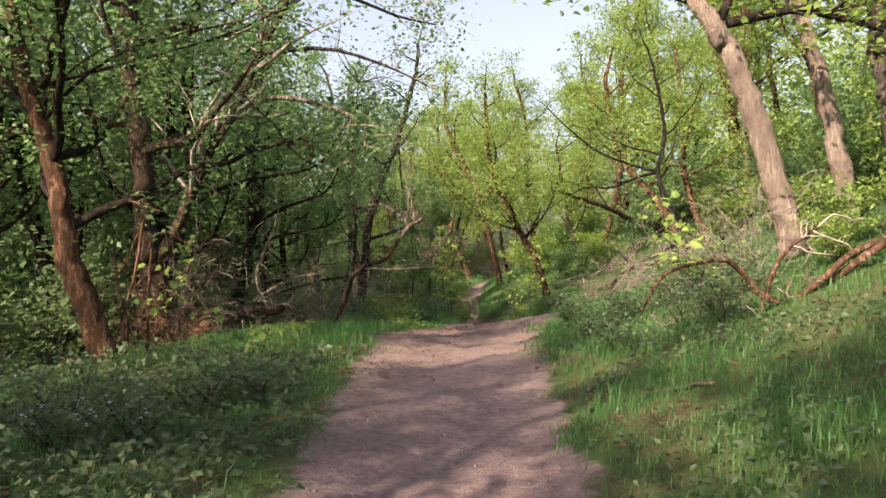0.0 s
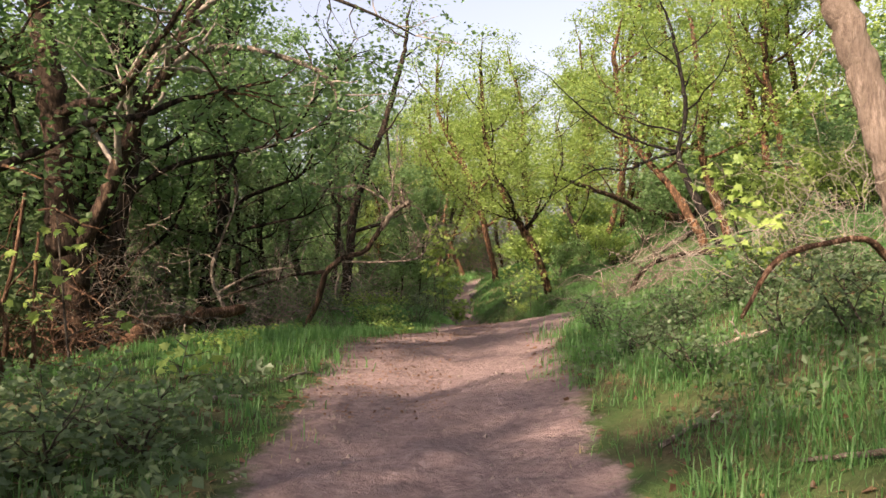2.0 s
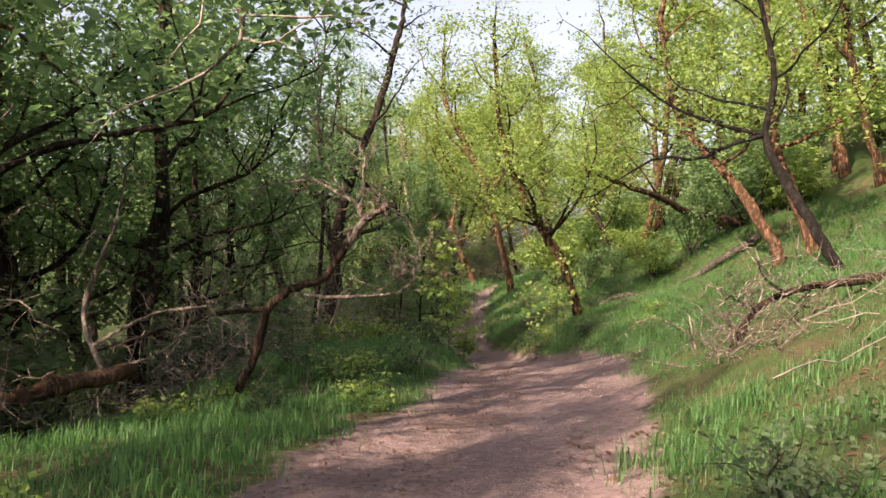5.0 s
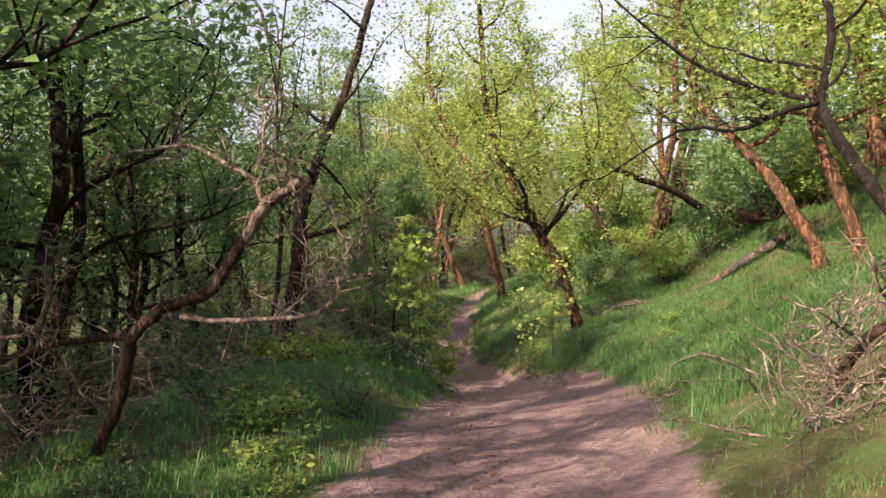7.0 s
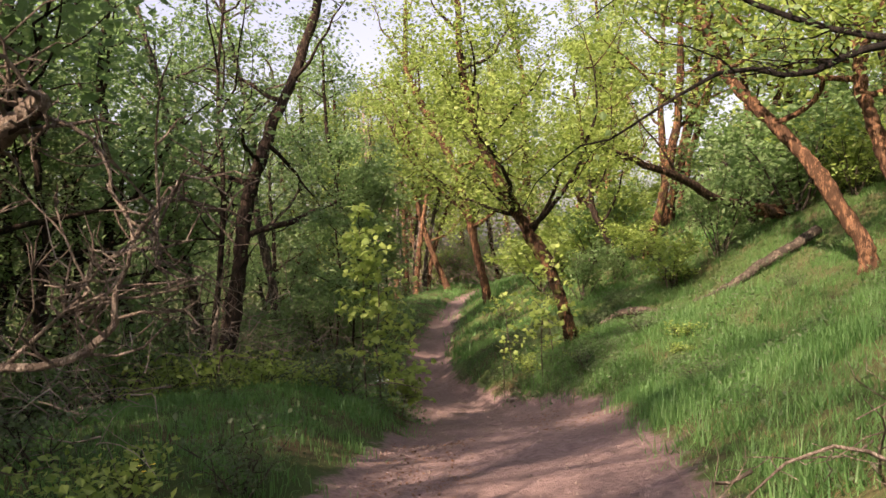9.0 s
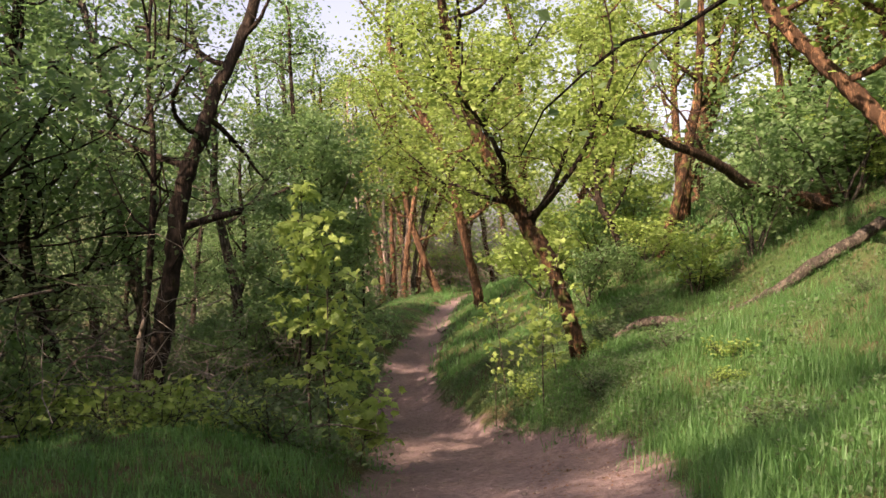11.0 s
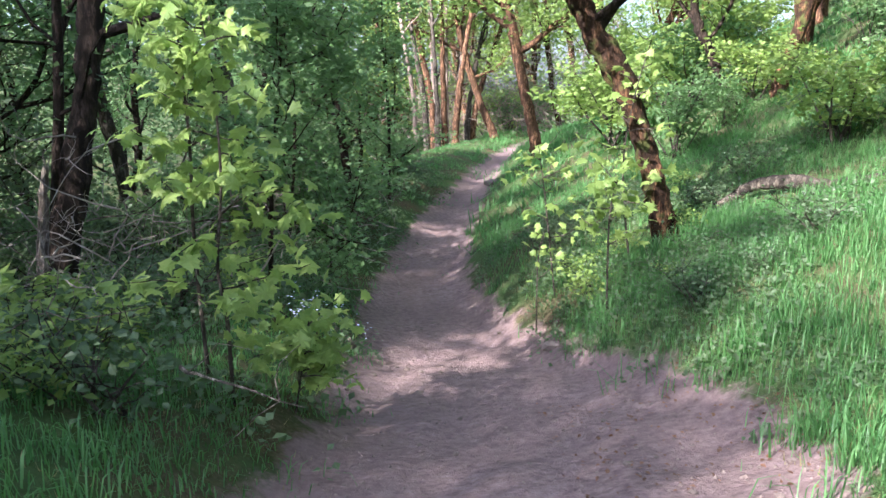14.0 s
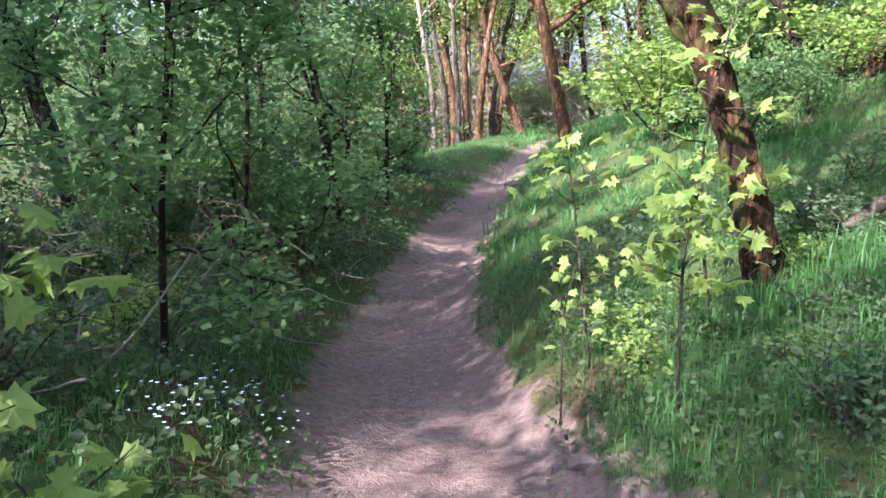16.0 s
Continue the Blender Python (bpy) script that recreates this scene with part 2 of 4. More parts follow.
def wander(rng, start, direction, length, n, bend=0.25, lift=0.0):
    """A wandering branch line."""
    pts = [np.array(start, float)]
    d = np.array(direction, float)
    d /= np.linalg.norm(d)
    for _ in range(n - 1):
        d = d + rng.normal(0, bend, 3) + np.array([0, 0, lift])
        d /= np.linalg.norm(d)
        pts.append(pts[-1] + d * length / (n - 1))
    return np.array(pts)


def spread(rng, centres, per, radius, flat=0.5):
    """Clumps of leaf places round the centres, flattened."""
    c = np.repeat(np.asarray(centres), per, 0)
    o = rng.normal(0, 1, (len(c), 3)) * radius
    o[:, 2] *= flat
    return c + o


def tree(name, knots, r0, r1, label, seed, barkmat, leafmat, limbs=6, start=0.35, reach=2.2, leaf_n=6000, leaf=0.085,
         lift=0.12, bare=0.0, droop=0.0, sides=10, clump=0.3, extra=(), category="tree", group="", twigmat=None, fine=2, rings=9, knobs=0.11, limbmat=None):
    """A tree from the knots of its trunk: trunk, limbs, twigs and a crown of leaf clumps."""
    rng = np.random.default_rng(seed)
    x, y, z = knots[0]
    if z > ground_z(x, y) + 0.05:
        gap = min(z - ground_z(x, y), 1.0)
        x, y = x + (x - knots[1][0]) * gap * 0.5, y + (y - knots[1][1]) * gap * 0.5
        knots = [(x, y, ground_z(x, y))] + list(knots)
    base = np.array(knots[0], float)
    k = np.array(knots, float) - base
    top = thing(name, tuple(base), label, category, group)
    n = max(14, rings * len(k))
    trunk = curve(k, n)
    trunk[1:] += rng.normal(0, r0 * 0.08, (n - 1, 3))
    rad = np.linspace(r0, r1, n)
    rad[:2] *= (1.45, 1.15)
    trunk[0, 2] -= 0.15
    g = Geo()
    tube(g, trunk, rad, sides, rng, knobs)
    part("trunk", g, barkmat, top)
    tips, twigs = [], Geo()
    lines = [(np.array(e[0], float) - base, *e[1:]) for e in extra]
    for i in range(limbs):
        u = start + (1 - start) * (i + rng.uniform(0.1, 0.9)) / limbs
        j = min(int(u * (n - 1)), n - 2)
        az = i * 2.4 + rng.uniform(-0.5, 0.5)
        length = reach * (1.15 - 0.6 * (u - start) / (1 - start)) * rng.uniform(0.7, 1.25)
        d = (math.cos(az), math.sin(az), rng.uniform(0.1, 0.8) - droop)
        lines.append((wander(rng, trunk[j], d, length, 9, 0.2, lift - droop * 0.3), rad[j] * 0.5, max(rad[j] * 0.12, 0.006)))
    lines.append((np.vstack([trunk[-1:], wander(rng, trunk[-1], trunk[-1] - trunk[-3], reach * 0.5, 6, 0.2)[1:]]), r1, 0.006))
    for pts, a, b, *own in lines:
        pts = curve(pts, max(9, 2 * len(pts)))
        m = len(pts)
        gl = Geo()
        tube(gl, pts, np.linspace(a, b, m), 6 if fine else 5, rng, 0.1)
        part("limb", gl, own[0] if own else limbmat or barkmat, top)
        total = np.linalg.norm(np.diff(pts, axis=0), axis=1).sum()
        for _ in range(max(3, int(total * 3.2))):
            j = rng.integers(int(m * 0.25), m)
            d = rng.normal(0, 1, 3)
            d[2] = d[2] * 0.5 + 0.25 - droop
            d += (pts[min(j + 1, m - 1)] - pts[j - 1]) / (np.linalg.norm(pts[min(j + 1, m - 1)] - pts[j - 1]) + 1e-9) * 0.8
            w = wander(rng, pts[j], d, total * rng.uniform(0.2, 0.5), 6, 0.3, 0.05 - droop * 0.2)
            tube(twigs, w, np.linspace(max(b * 1.3, 0.007), 0.003, 6), 3)
            tips.extend(w[2:])
            for _ in range(fine):
                w2 = wander(rng, w[rng.integers(1, 5)], rng.normal(0, 1, 3) + (0, 0, 0.2), total * 0.16, 4, 0.3)
                tube(twigs, w2, np.linspace(0.004, 0.002, 4), 3)
                tips.extend(w2[1:])
    tagged(part("twig_growth", twigs, twigmat or barkmat, top), kind="stuff")
    if leaf_n:
        tips = np.array(tips)
        keep = tips[rng.uniform(0, 1, len(tips)) > bare]
        per = max(1, int(leaf_n / max(len(keep), 1)))
        gc = Geo()
        leaves(gc, spread(rng, keep, per, clump), leaf, rng)
        part("crown", gc, leafmat, top, smooth=False)
    return top


def shrub(name, at, height, width, label, seed, leafmat, stems=7, leaf_n=2500, leaf=0.07, barkmat=None, bare=0.0, clump=0.12, category="shrub", group=""):
    """A bush of several stems from one root with leaf clumps."""
    rng = np.random.default_rng(seed)
    top = thing(name, at, label, category, group)
    tips, tw = [], Geo()
    for i in range(stems):
        az = i * 2.4 + rng.uniform(-0.4, 0.4)
        d = (math.cos(az) * width / height, math.sin(az) * width / height, 1.0)
        w = curve(wander(rng, (rng.normal(0, 0.05), rng.normal(0, 0.05), -0.05), d, height * rng.uniform(0.7, 1.15), 7, 0.14, 0.03), 12)
        g = Geo()
        tube(g, w[::2], np.linspace(0.018, 0.005, 6) * (0.6 + height * 0.3), 4, rng, 0.1)
        part("stem", g, barkmat or BARK_GREY, top)
        for _ in range(6):
            j = rng.integers(3, 12)
            d2 = rng.normal(0, 1, 3)
            d2[2] = abs(d2[2]) * 0.5
            w2 = wander(rng, w[j], d2, width * rng.uniform(0.3, 0.7), 5, 0.3, 0.05)
            tube(tw, w2[::2], np.linspace(0.006, 0.002, 3), 3)
            tips.extend(w2[1:])
    tagged(part("twig_growth", tw, barkmat or BARK_GREY, top), kind="stuff")
    if leaf_n:
        tips = np.array(tips)
        tips = tips[rng.uniform(0, 1, len(tips)) > bare]
        g = Geo()
        leaves(g, spread(rng, tips, max(1, leaf_n // len(tips)), clump), leaf, rng)
        part("foliage", g, leafmat, top, smooth=False)
    return top


def branch_thing(name, lines, label, seed, mat, category, twig_mat=None, twigs=10, twig_len=0.5, at=None, branch_name="branch", sides=8):
    """Dead wood: the first line is the stem, the others its branches, with bare twigs."""
    rng = np.random.default_rng(seed)
    base = np.array(at if at is not None else lines[0][0][0], float)
    top = thing(name, tuple(base), label, category)
    tw = Geo()
    for i, (pts, a, b, *own) in enumerate(lines):
        p = curve(np.array(pts, float) - base, max(12, 5 * len(pts)))
        p[1:-1] += rng.normal(0, a * 0.12, (len(p) - 2, 3))
        g = Geo()
        tube(g, p, np.linspace(a, b, len(p)), sides, rng, 0.12)
        part("trunk" if i == 0 else branch_name, g, own[0] if own else mat, top)
        for _ in range(twigs if i else twigs // 2):
            j = rng.integers(len(p) // 3, len(p))
            d = rng.normal(0, 1, 3)
            d[2] += 0.3
            w = wander(rng, p[j], d, twig_len * rng.uniform(0.4, 1.2), 6, 0.35)
            tube(tw, w, np.linspace(max(min(b, 0.012), 0.006), 0.003, 6), 4)
            for _ in range(2):
                tube(tw, wander(rng, w[rng.integers(1, 5)], rng.normal(0, 1, 3), twig_len * 0.35, 4, 0.3), np.linspace(0.005, 0.002, 4), 3)
    if tw.n:
        tagged(part("twig_growth", tw, twig_mat or mat, top), kind="stuff")
    return top


# ---- the lie of the land ----
TRAIL_Y = (-60, 0, 4, 7, 10, 12, 14, 16.7, 19.5, 21, 22.3, 23.3, 24.3, 25.3, 26.3, 28, 30.5, 32.2, 34, 36, 38.3, 43, 47, 56, 90)
TRAIL_C = (-0.6, -0.1, -0.05, 0.05, 0.13, 0.42, 0.93, 1.3, 1.6, 1.86, 1.9, 1.66, 1.35, 1.12, 0.95, 0.72, 0.68, 0.8, 0.95, 1.2, 1.48, 1.9, 2.7, 5.5, 22.0)
TRAIL_W = (1.5, 1.35, 1.45, 1.65, 2.0, 2.3, 2.2, 2.4, 2.35, 2.55, 2.55, 2.15, 1.75, 1.55, 1.45, 1.2, 1.1, 0.98, 0.88, 0.78, 0.65, 0.6, 0.7, 0.9, 0.9)
TRAIL_Z = (0, 0, 0.04, 0.12, 0.12, 0.05, -0.09, -0.2, -0.5, -0.78, -0.95, -1.1, -1.24, -1.34, -1.42, -1.46, -1.37, -1.24, -1.1, -0.95, -0.8, -0.75, -0.7, -0.5, 0.0)


def along(y, values):
    y = np.asarray(y, float)
    return sum(np.interp(y + o, TRAIL_Y, values) for o in (-0.9, -0.45, 0.0, 0.45, 0.9)) / 5


def soft(v, w):
    return np.where(v > 12 * w, v, w * np.log1p(np.exp(np.clip(v / w, -40, 13))))


def height(x, y, fine=True):
    """Ground level: the trail, the left verge with the gully behind it, the right hillside."""
    x, y = np.asarray(x, float), np.asarray(y, float)
    c, hw, z = along(y, TRAIL_C), along(y, TRAIL_W) / 2, along(y, TRAIL_Z)
    d = x - c
    r, l = soft(d - hw, 0.12), soft(-d - hw, 0.12)
    steep = np.interp(y, (0, 8, 20, 60), (0.33, 0.36, 0.55, 0.52))
    hollow = np.interp(y, (12, 20), (0, 1))
    up = steep * (np.minimum(r, 40) * (1 - 0.36 * hollow) + 0.4 * hollow * soft(np.minimum(r, 40) - 1.9, 0.5)) + 0.15 * np.maximum(r - 40, 0)
    verge = np.interp(y, (0, 16, 22, 40), (2.6, 2.2, 2.6, 1.6))
    raised = np.interp(y, (15, 21, 25, 30, 45), (0, 0.6, 0.5, 0.4, 0.2))
    down = raised * (1 - np.exp(-l / 0.45)) - 0.38 * soft(np.minimum(l, 9) - verge, 0.3) + 0.2 * np.maximum(l - 22, 0)
    banked = np.interp(y, (11, 14, 20, 23, 24.5), (0, 0.09, 0.12, 0.14, 0)) * np.clip(d, -1.3, 1.3)
    bowl = -0.05 * np.clip(1 - (d / np.maximum(hw, 0.1)) ** 2, 0, 1)
    cut = np.interp(y, (20, 23.5, 27, 31), (0, 0.5, 0.6, 0.25)) * (1 - np.exp(-r / 0.35)) * np.clip(1.5 - r / 3, 0.2, 1)
    out = z + cut + up * (d > -5) + down + banked + bowl
    if fine:
        out = out + 0.025 * np.sin(2.1 * x + 1.3 * np.sin(0.9 * y)) * np.sin(1.7 * y + 0.8) + 0.012 * np.sin(6.3 * x + 2.2 * y) * np.sin(4.1 * y - 3 * x)
        worn = np.clip(1.15 - np.abs(d) / np.maximum(hw, 0.1), 0, 1)
        out = out + worn * (0.02 * np.sin(5.1 * x + 2.3 * np.sin(1.9 * y)) * np.sin(3.7 * y + 1.6 * np.sin(2.3 * x)) + 0.014 * np.sin(9.7 * x - 3.1 * y + 1.2 * np.sin(4.3 * y)) * np.sin(7.3 * y + 2.1 * x))
        out = out + 0.006 * np.sin(17 * x + 5 * np.sin(3 * y)) * np.sin(13 * y)
    return out


def ground_z(x, y):
    return float(height(x, y))


def build_ground():
    xs = np.concatenate([-np.geomspace(300, 4.2, 40), np.arange(-4.1, 6.0, 0.11), np.geomspace(6.1, 300, 44)])
    ys = np.concatenate([-np.geomspace(250, 2.2, 30), np.arange(-2.1, 31, 0.13), np.geomspace(31.2, 320, 70)])
    gx, gy = np.meshgrid(xs, ys)
    z = height(gx, gy)
    far = np.clip((np.hypot(gx, gy) - 70) / 150, 0, 1)
    z = z * (1 - far) + far * np.clip(z, -2, 9)
    nx, ny = len(xs), len(ys)
    i = (np.arange(ny - 1)[:, None] * nx + np.arange(nx - 1)).ravel()
    g = Geo()
    g.add(np.stack([gx.ravel(), gy.ravel(), z.ravel()], 1), np.stack([i, i + 1, i + nx + 1, i + nx], 1))
    me = g.mesh("ground", SOIL)
    d = np.abs(gx - along(gy, TRAIL_C)) - along(gy, TRAIL_W) / 2
    mask = np.clip(0.5 - d / 0.8, 0, 1).ravel().astype(np.float32)
    me.attributes.new("dirt", "FLOAT", "POINT").data.foreach_set("value", mask)
    return tagged(new("ground", me), "packed pinkish-brown dirt trail between grassy leaf-littered banks", "ground", kind="structure")


ground = build_ground()


def blades(name, label, x0, x1, y0, y1, count, tall, mat, seed, keep, wide=0.006, category="grass", bent=True, thin=0.0):
    """A stretch of grass: many bent blades in tufts; keep(x, y, rng) picks where they grow."""
    rng = np.random.default_rng(seed)
    tufts = max(1, count // 9)
    tx, ty = rng.uniform(x0, x1, tufts), rng.uniform(y0, y1, tufts)
    th = rng.uniform(0.55, 1.2, tufts)
    k = rng.integers(0, tufts, count)
    x, y = tx[k] + rng.normal(0, 0.05, count), ty[k] + rng.normal(0, 0.05, count)
    patch = 0.5 + 0.5 * np.sin(2.3 * x + np.sin(1.9 * y) * 2) * np.sin(1.6 * y + np.cos(1.3 * x))
    ok = keep(x, y, rng) & (rng.uniform(0, 1, count) > thin * (1.3 - patch))
    x, y, patch, k = x[ok], y[ok], patch[ok], k[ok]
    n = len(x)
    h = tall * rng.uniform(0.45, 1.15, n) * (0.45 + 0.75 * patch) * th[k]
    az, lean = rng.uniform(0, 2 * np.pi, n), rng.uniform(0.1, 0.95, n) * h
    ux, uy = np.cos(az), np.sin(az)
    w = wide * rng.uniform(0.6, 1.4, n) * (0.7 + 0.5 * h / tall)
    z = height(x, y) - 0.01
    p0 = np.stack([x, y, z], 1)
    s = np.stack([-uy, ux, np.zeros(n)], 1) * w[:, None]
    p1 = p0 + np.stack([ux * lean * 0.3, uy * lean * 0.3, h * 0.6], 1)
    p2 = p0 + np.stack([ux * lean, uy * lean, h * 0.95 - lean * 0.35], 1)
    g = Geo()
    if bent:
        b = np.arange(n)[:, None] * 5
        g.add(np.stack([p0 - s, p0 + s, p1 + s * 0.8, p1 - s * 0.8, p2], 1).reshape(-1, 3), b + np.array([0, 1, 2, 3]), b + np.array([3, 2, 4]))
    else:
        g.add(np.stack([p0 - s, p0 + s, p2], 1).reshape(-1, 3), None, np.arange(3 * n).reshape(-1, 3))
    return tagged(new(name, g.mesh(name, mat, True)), label, category, kind="stuff")


def off_trail(margin):
    def keep(x, y, rng):
        d = np.abs(x - along(y, TRAIL_C)) - along(y, TRAIL_W) / 2
        return d + rng.normal(0, 0.12, len(x)) + 0.14 * np.sin(3.1 * y + 1.7 * np.sin(1.1 * y)) + 0.16 * np.sin(5.3 * x + 2.0 * np.sin(2.9 * y)) * np.sin(4.1 * y + 1.5 * np.cos(3.7 * x)) > margin
    return keep


def hugging(reach):
    def keep(x, y, rng):
        d = np.abs(x - along(y, TRAIL_C)) - along(y, TRAIL_W) / 2
        return (d + rng.normal(0, 0.1, len(x)) + 0.14 * np.sin(3.1 * y + 1.7 * np.sin(1.1 * y)) > -0.05) & (d < reach)
    return keep


blades("verge_grass", "bright green spring grass on the flat verge", -4.0, 1.3, 8.5, 22.0, 46000, 0.2, GRASS, 11, off_trail(0.12), 0.0035)
blades("shaded_verge_grass", "short shaded grass among low herbs by the trail", -4.0, 0.5, 1.0, 8.5, 22000, 0.14, GRASS, 17, off_trail(0.1), 0.003, thin=0.4)
blades("bank_grass", "lush green grass on the sloping bank", 0.6, 4.6, 2.0, 12.0, 46000, 0.175, GRASS, 12, off_trail(0.16), 0.0028, thin=0.6)
blades("upper_bank_grass", "short green grass on the sloping bank", 0.6, 6.5, 1.5, 16.0, 100000, 0.12, GRASS, 20, off_trail(0.14), 0.003, bent=False, thin=0.5)
blades("hillside_grass", "tall sunlit grass on the open hillside", 1.5, 9.0, 15.0, 30.0, 120000, 0.2, GRASS, 13, off_trail(0.1), 0.004, bent=False, thin=0.25)
blades("near_bank_grass", "fine fresh grass on the bank beside the wide bend", 2.2, 4.8, 18.0, 25.5, 38000, 0.24, GRASS, 18, off_trail(0.06), 0.003, thin=0.15)
blades("gully_grass", "sparse shaded grass at the edge of the woods", -6.0, 1.2, 22.0, 48.0, 40000, 0.15, GRASS, 14, off_trail(0.08), 0.006, bent=False)
blades("shaded_trail_grass", "dark green grass in the shade beside the trail", -2.5, 0.9, 19.0, 27.0, 16000, 0.11, GRASS, 19, off_trail(0.08), 0.0035)
blades("far_bank_grass", "grass beside the narrow stretch of trail", 1.0, 9.0, 29.0, 56.0, 30000, 0.3, GRASS, 15, off_trail(0.08), 0.012, bent=False)
blades("dry_grass", "short straw-coloured grass along the trail's worn edge", -3.0, 5.0, 1.0, 28.0, 34000, 0.08, GRASS_DRY, 16, hugging(0.9), 0.003, bent=False)


# ---- trees that line the trail ----
tree("leaning_tree", [(3.72, 8.45, 0.75), (3.55, 8.4, 1.32), (3.41, 8.4, 1.84), (3.21, 8.4, 2.5), (2.95, 8.4, 3.17), (2.6, 8.5, 3.8), (2.0, 8.8, 5.0), (1.7, 9.2, 6.6)],
     0.14, 0.08, "large pale rough-barked tree leaning over the grassy bank", 21, BARK_PALE, LEAF_LIGHT, 5, 0.6, 2.2, 3500, 0.09,
     extra=[([(2.9, 8.4, 3.5), (3.55, 8.3, 3.62), (3.96, 8.2, 3.51), (4.5, 8.0, 3.3), (5.2, 7.8, 3.2)], 0.06, 0.02)], twigmat=BARK_DARK, limbmat=BARK_DARK, sides=14, knobs=0.07)
tree("leaning_tree", [(4.6, 9.0, 1.0), (4.36, 9.0, 1.98), (4.18, 9.0, 2.88), (3.87, 9.0, 3.86), (3.4, 9.2, 5.2), (3.1, 9.3, 6.8)],
     0.105, 0.06, "slender pale-barked tree leaning on the bank", 22, BARK_PALE, LEAF_LIGHT, 5, 0.6, 2.0, 3500, 0.09, twigmat=BARK_DARK, limbmat=BARK_DARK, sides=12)
tree("leaning_tree", [(5.4, 9.6, 1.5), (5.2, 9.5, 2.77), (5.08, 9.5, 3.42), (5.0, 9.5, 4.1), (4.9, 9.6, 6.2)],
     0.15, 0.08, "grey-barked tree standing on the bank", 23, BARK_GREY, LEAF_LIGHT, 5, 0.55, 2.0, 3500, 0.09, sides=12)
tree("orange_barked_tree", [(-3.28, 8.3, -0.2), (-3.55, 8.3, 0.52), (-3.76, 8.3, 1.15), (-3.88, 8.3, 1.83), (-4.06, 8.3, 2.46), (-4.3, 8.3, 3.37), (-4.5, 8.4, 5.2), (-4.4, 8.6, 7.6)],
     0.14, 0.05, "sunlit orange-barked tree with a spreading leafy crown", 24, BARK_ORANGE, LEAF_MID, 13, 0.34, 2.4, 8500, 0.075, sides=12, clump=0.24, limbmat=BARK_DARK,
     extra=[([(-4.1, 8.3, 2.4), (-3.6, 8.2, 2.9), (-3.0, 8.1, 3.2), (-2.2, 8.1, 3.4)], 0.025, 0.01), ([(-4.2, 8.3, 2.8), (-3.5, 8.9, 3.2), (-2.5, 9.3, 3.6), (-1.7, 9.4, 4.0)], 0.025, 0.01)])
tree("forked_tree", [(-3.9, 11.3, -0.3), (-3.97, 11.3, 0.28), (-4.03, 11.3, 0.97), (-4.09, 11.3, 1.52), (-4.11, 11.3, 2.29), (-4.26, 11.3, 3.3), (-4.3, 11.3, 4.6), (-4.0, 11.5, 6.0), (-3.5, 11.5, 8.0), (-3.1, 11.4, 9.4)],
     0.2, 0.07, "dark forked tree with a broken grey limb at the wood's edge", 25, WOOD_SNAG, LEAF_MID, 11, 0.45, 3.3, 8500, 0.068, sides=12, bare=0.45, clump=0.24, twigmat=TWIG,
     extra=[([(-3.97, 11.3, 0.95), (-3.6, 11.3, 1.6), (-3.21, 11.3, 2.53), (-2.82, 11.3, 3.15), (-2.51, 11.3, 3.92), (-2.0, 11.4, 4.9)], 0.12, 0.04),
            ([(-2.85, 11.3, 3.1), (-2.3, 11.4, 3.3), (-1.6, 11.6, 3.2), (-1.2, 11.6, 3.0), (-1.1, 11.7, 2.7), (-1.35, 11.7, 2.45)], 0.045, 0.01, WOOD_DEAD),
            ([(-2.5, 11.3, 3.9), (-1.6, 11.5, 4.0), (-0.8, 11.7, 3.8), (-0.2, 11.9, 3.55)], 0.04, 0.008, BARK_GREY),
            ([(-2.0, 11.4, 4.9), (-1.3, 11.6, 4.75), (-0.6, 11.7, 4.5), (-0.1, 11.9, 4.45)], 0.035, 0.008, BARK_BLACK),
            ([(-2.2, 11.4, 4.6), (-1.6, 11.5, 5.2), (-0.9, 11.6, 5.1), (-0.3, 11.7, 4.7)], 0.03, 0.008, BARK_BLACK)])
tree("forked_tree", [(5.12, 16.3, 0.7), (4.9, 16.9, 1.5), (4.78, 17.6, 2.2), (4.75, 18.2, 2.9), (4.95, 18.4, 3.7), (4.9, 18.6, 4.6), (4.7, 18.7, 5.6)],
     0.075, 0.03, "black-barked crooked tree with bare arching limbs on the hillside", 26, BARK_BLACK, LEAF_MID, 7, 0.5, 1.6, 2600, 0.055, bare=0.6, sides=10,
     extra=[([(4.75, 18.2, 2.9), (4.2, 17.9, 2.75), (3.6, 17.6, 2.5), (3.0, 17.4, 2.5), (2.3, 17.2, 2.1)], 0.04, 0.009),
            ([(4.75, 18.2, 2.9), (4.2, 18.5, 3.1), (3.5, 18.6, 3.4), (2.9, 18.7, 3.9), (2.4, 18.8, 4.4)], 0.036, 0.009)])
tree("mossy_tree", [(3.25, 25.2, -0.4), (3.02, 25.17, 0.32), (2.76, 25.14, 1.01), (2.44, 25.11, 1.57), (2.13, 25.09, 2.07), (1.84, 25.06, 2.7), (1.56, 25.03, 3.44), (1.37, 25.0, 4.3), (1.3, 25.1, 5.8)],
     0.118, 0.05, "reddish mossy tree leaning over the narrow trail", 27, BARK_MOSS, LEAF_LIGHT, 11, 0.36, 2.2, 13000, 0.078, sides=14, knobs=0.16, limbmat=BARK_DARK,
     extra=[([(2.5, 25.1, 1.5), (2.75, 25.0, 1.9), (2.95, 24.9, 2.4), (3.1, 24.9, 3.0)], 0.05, 0.012), ([(2.3, 25.1, 1.85), (2.0, 24.8, 2.0), (1.6, 24.6, 2.4)], 0.04, 0.012)])
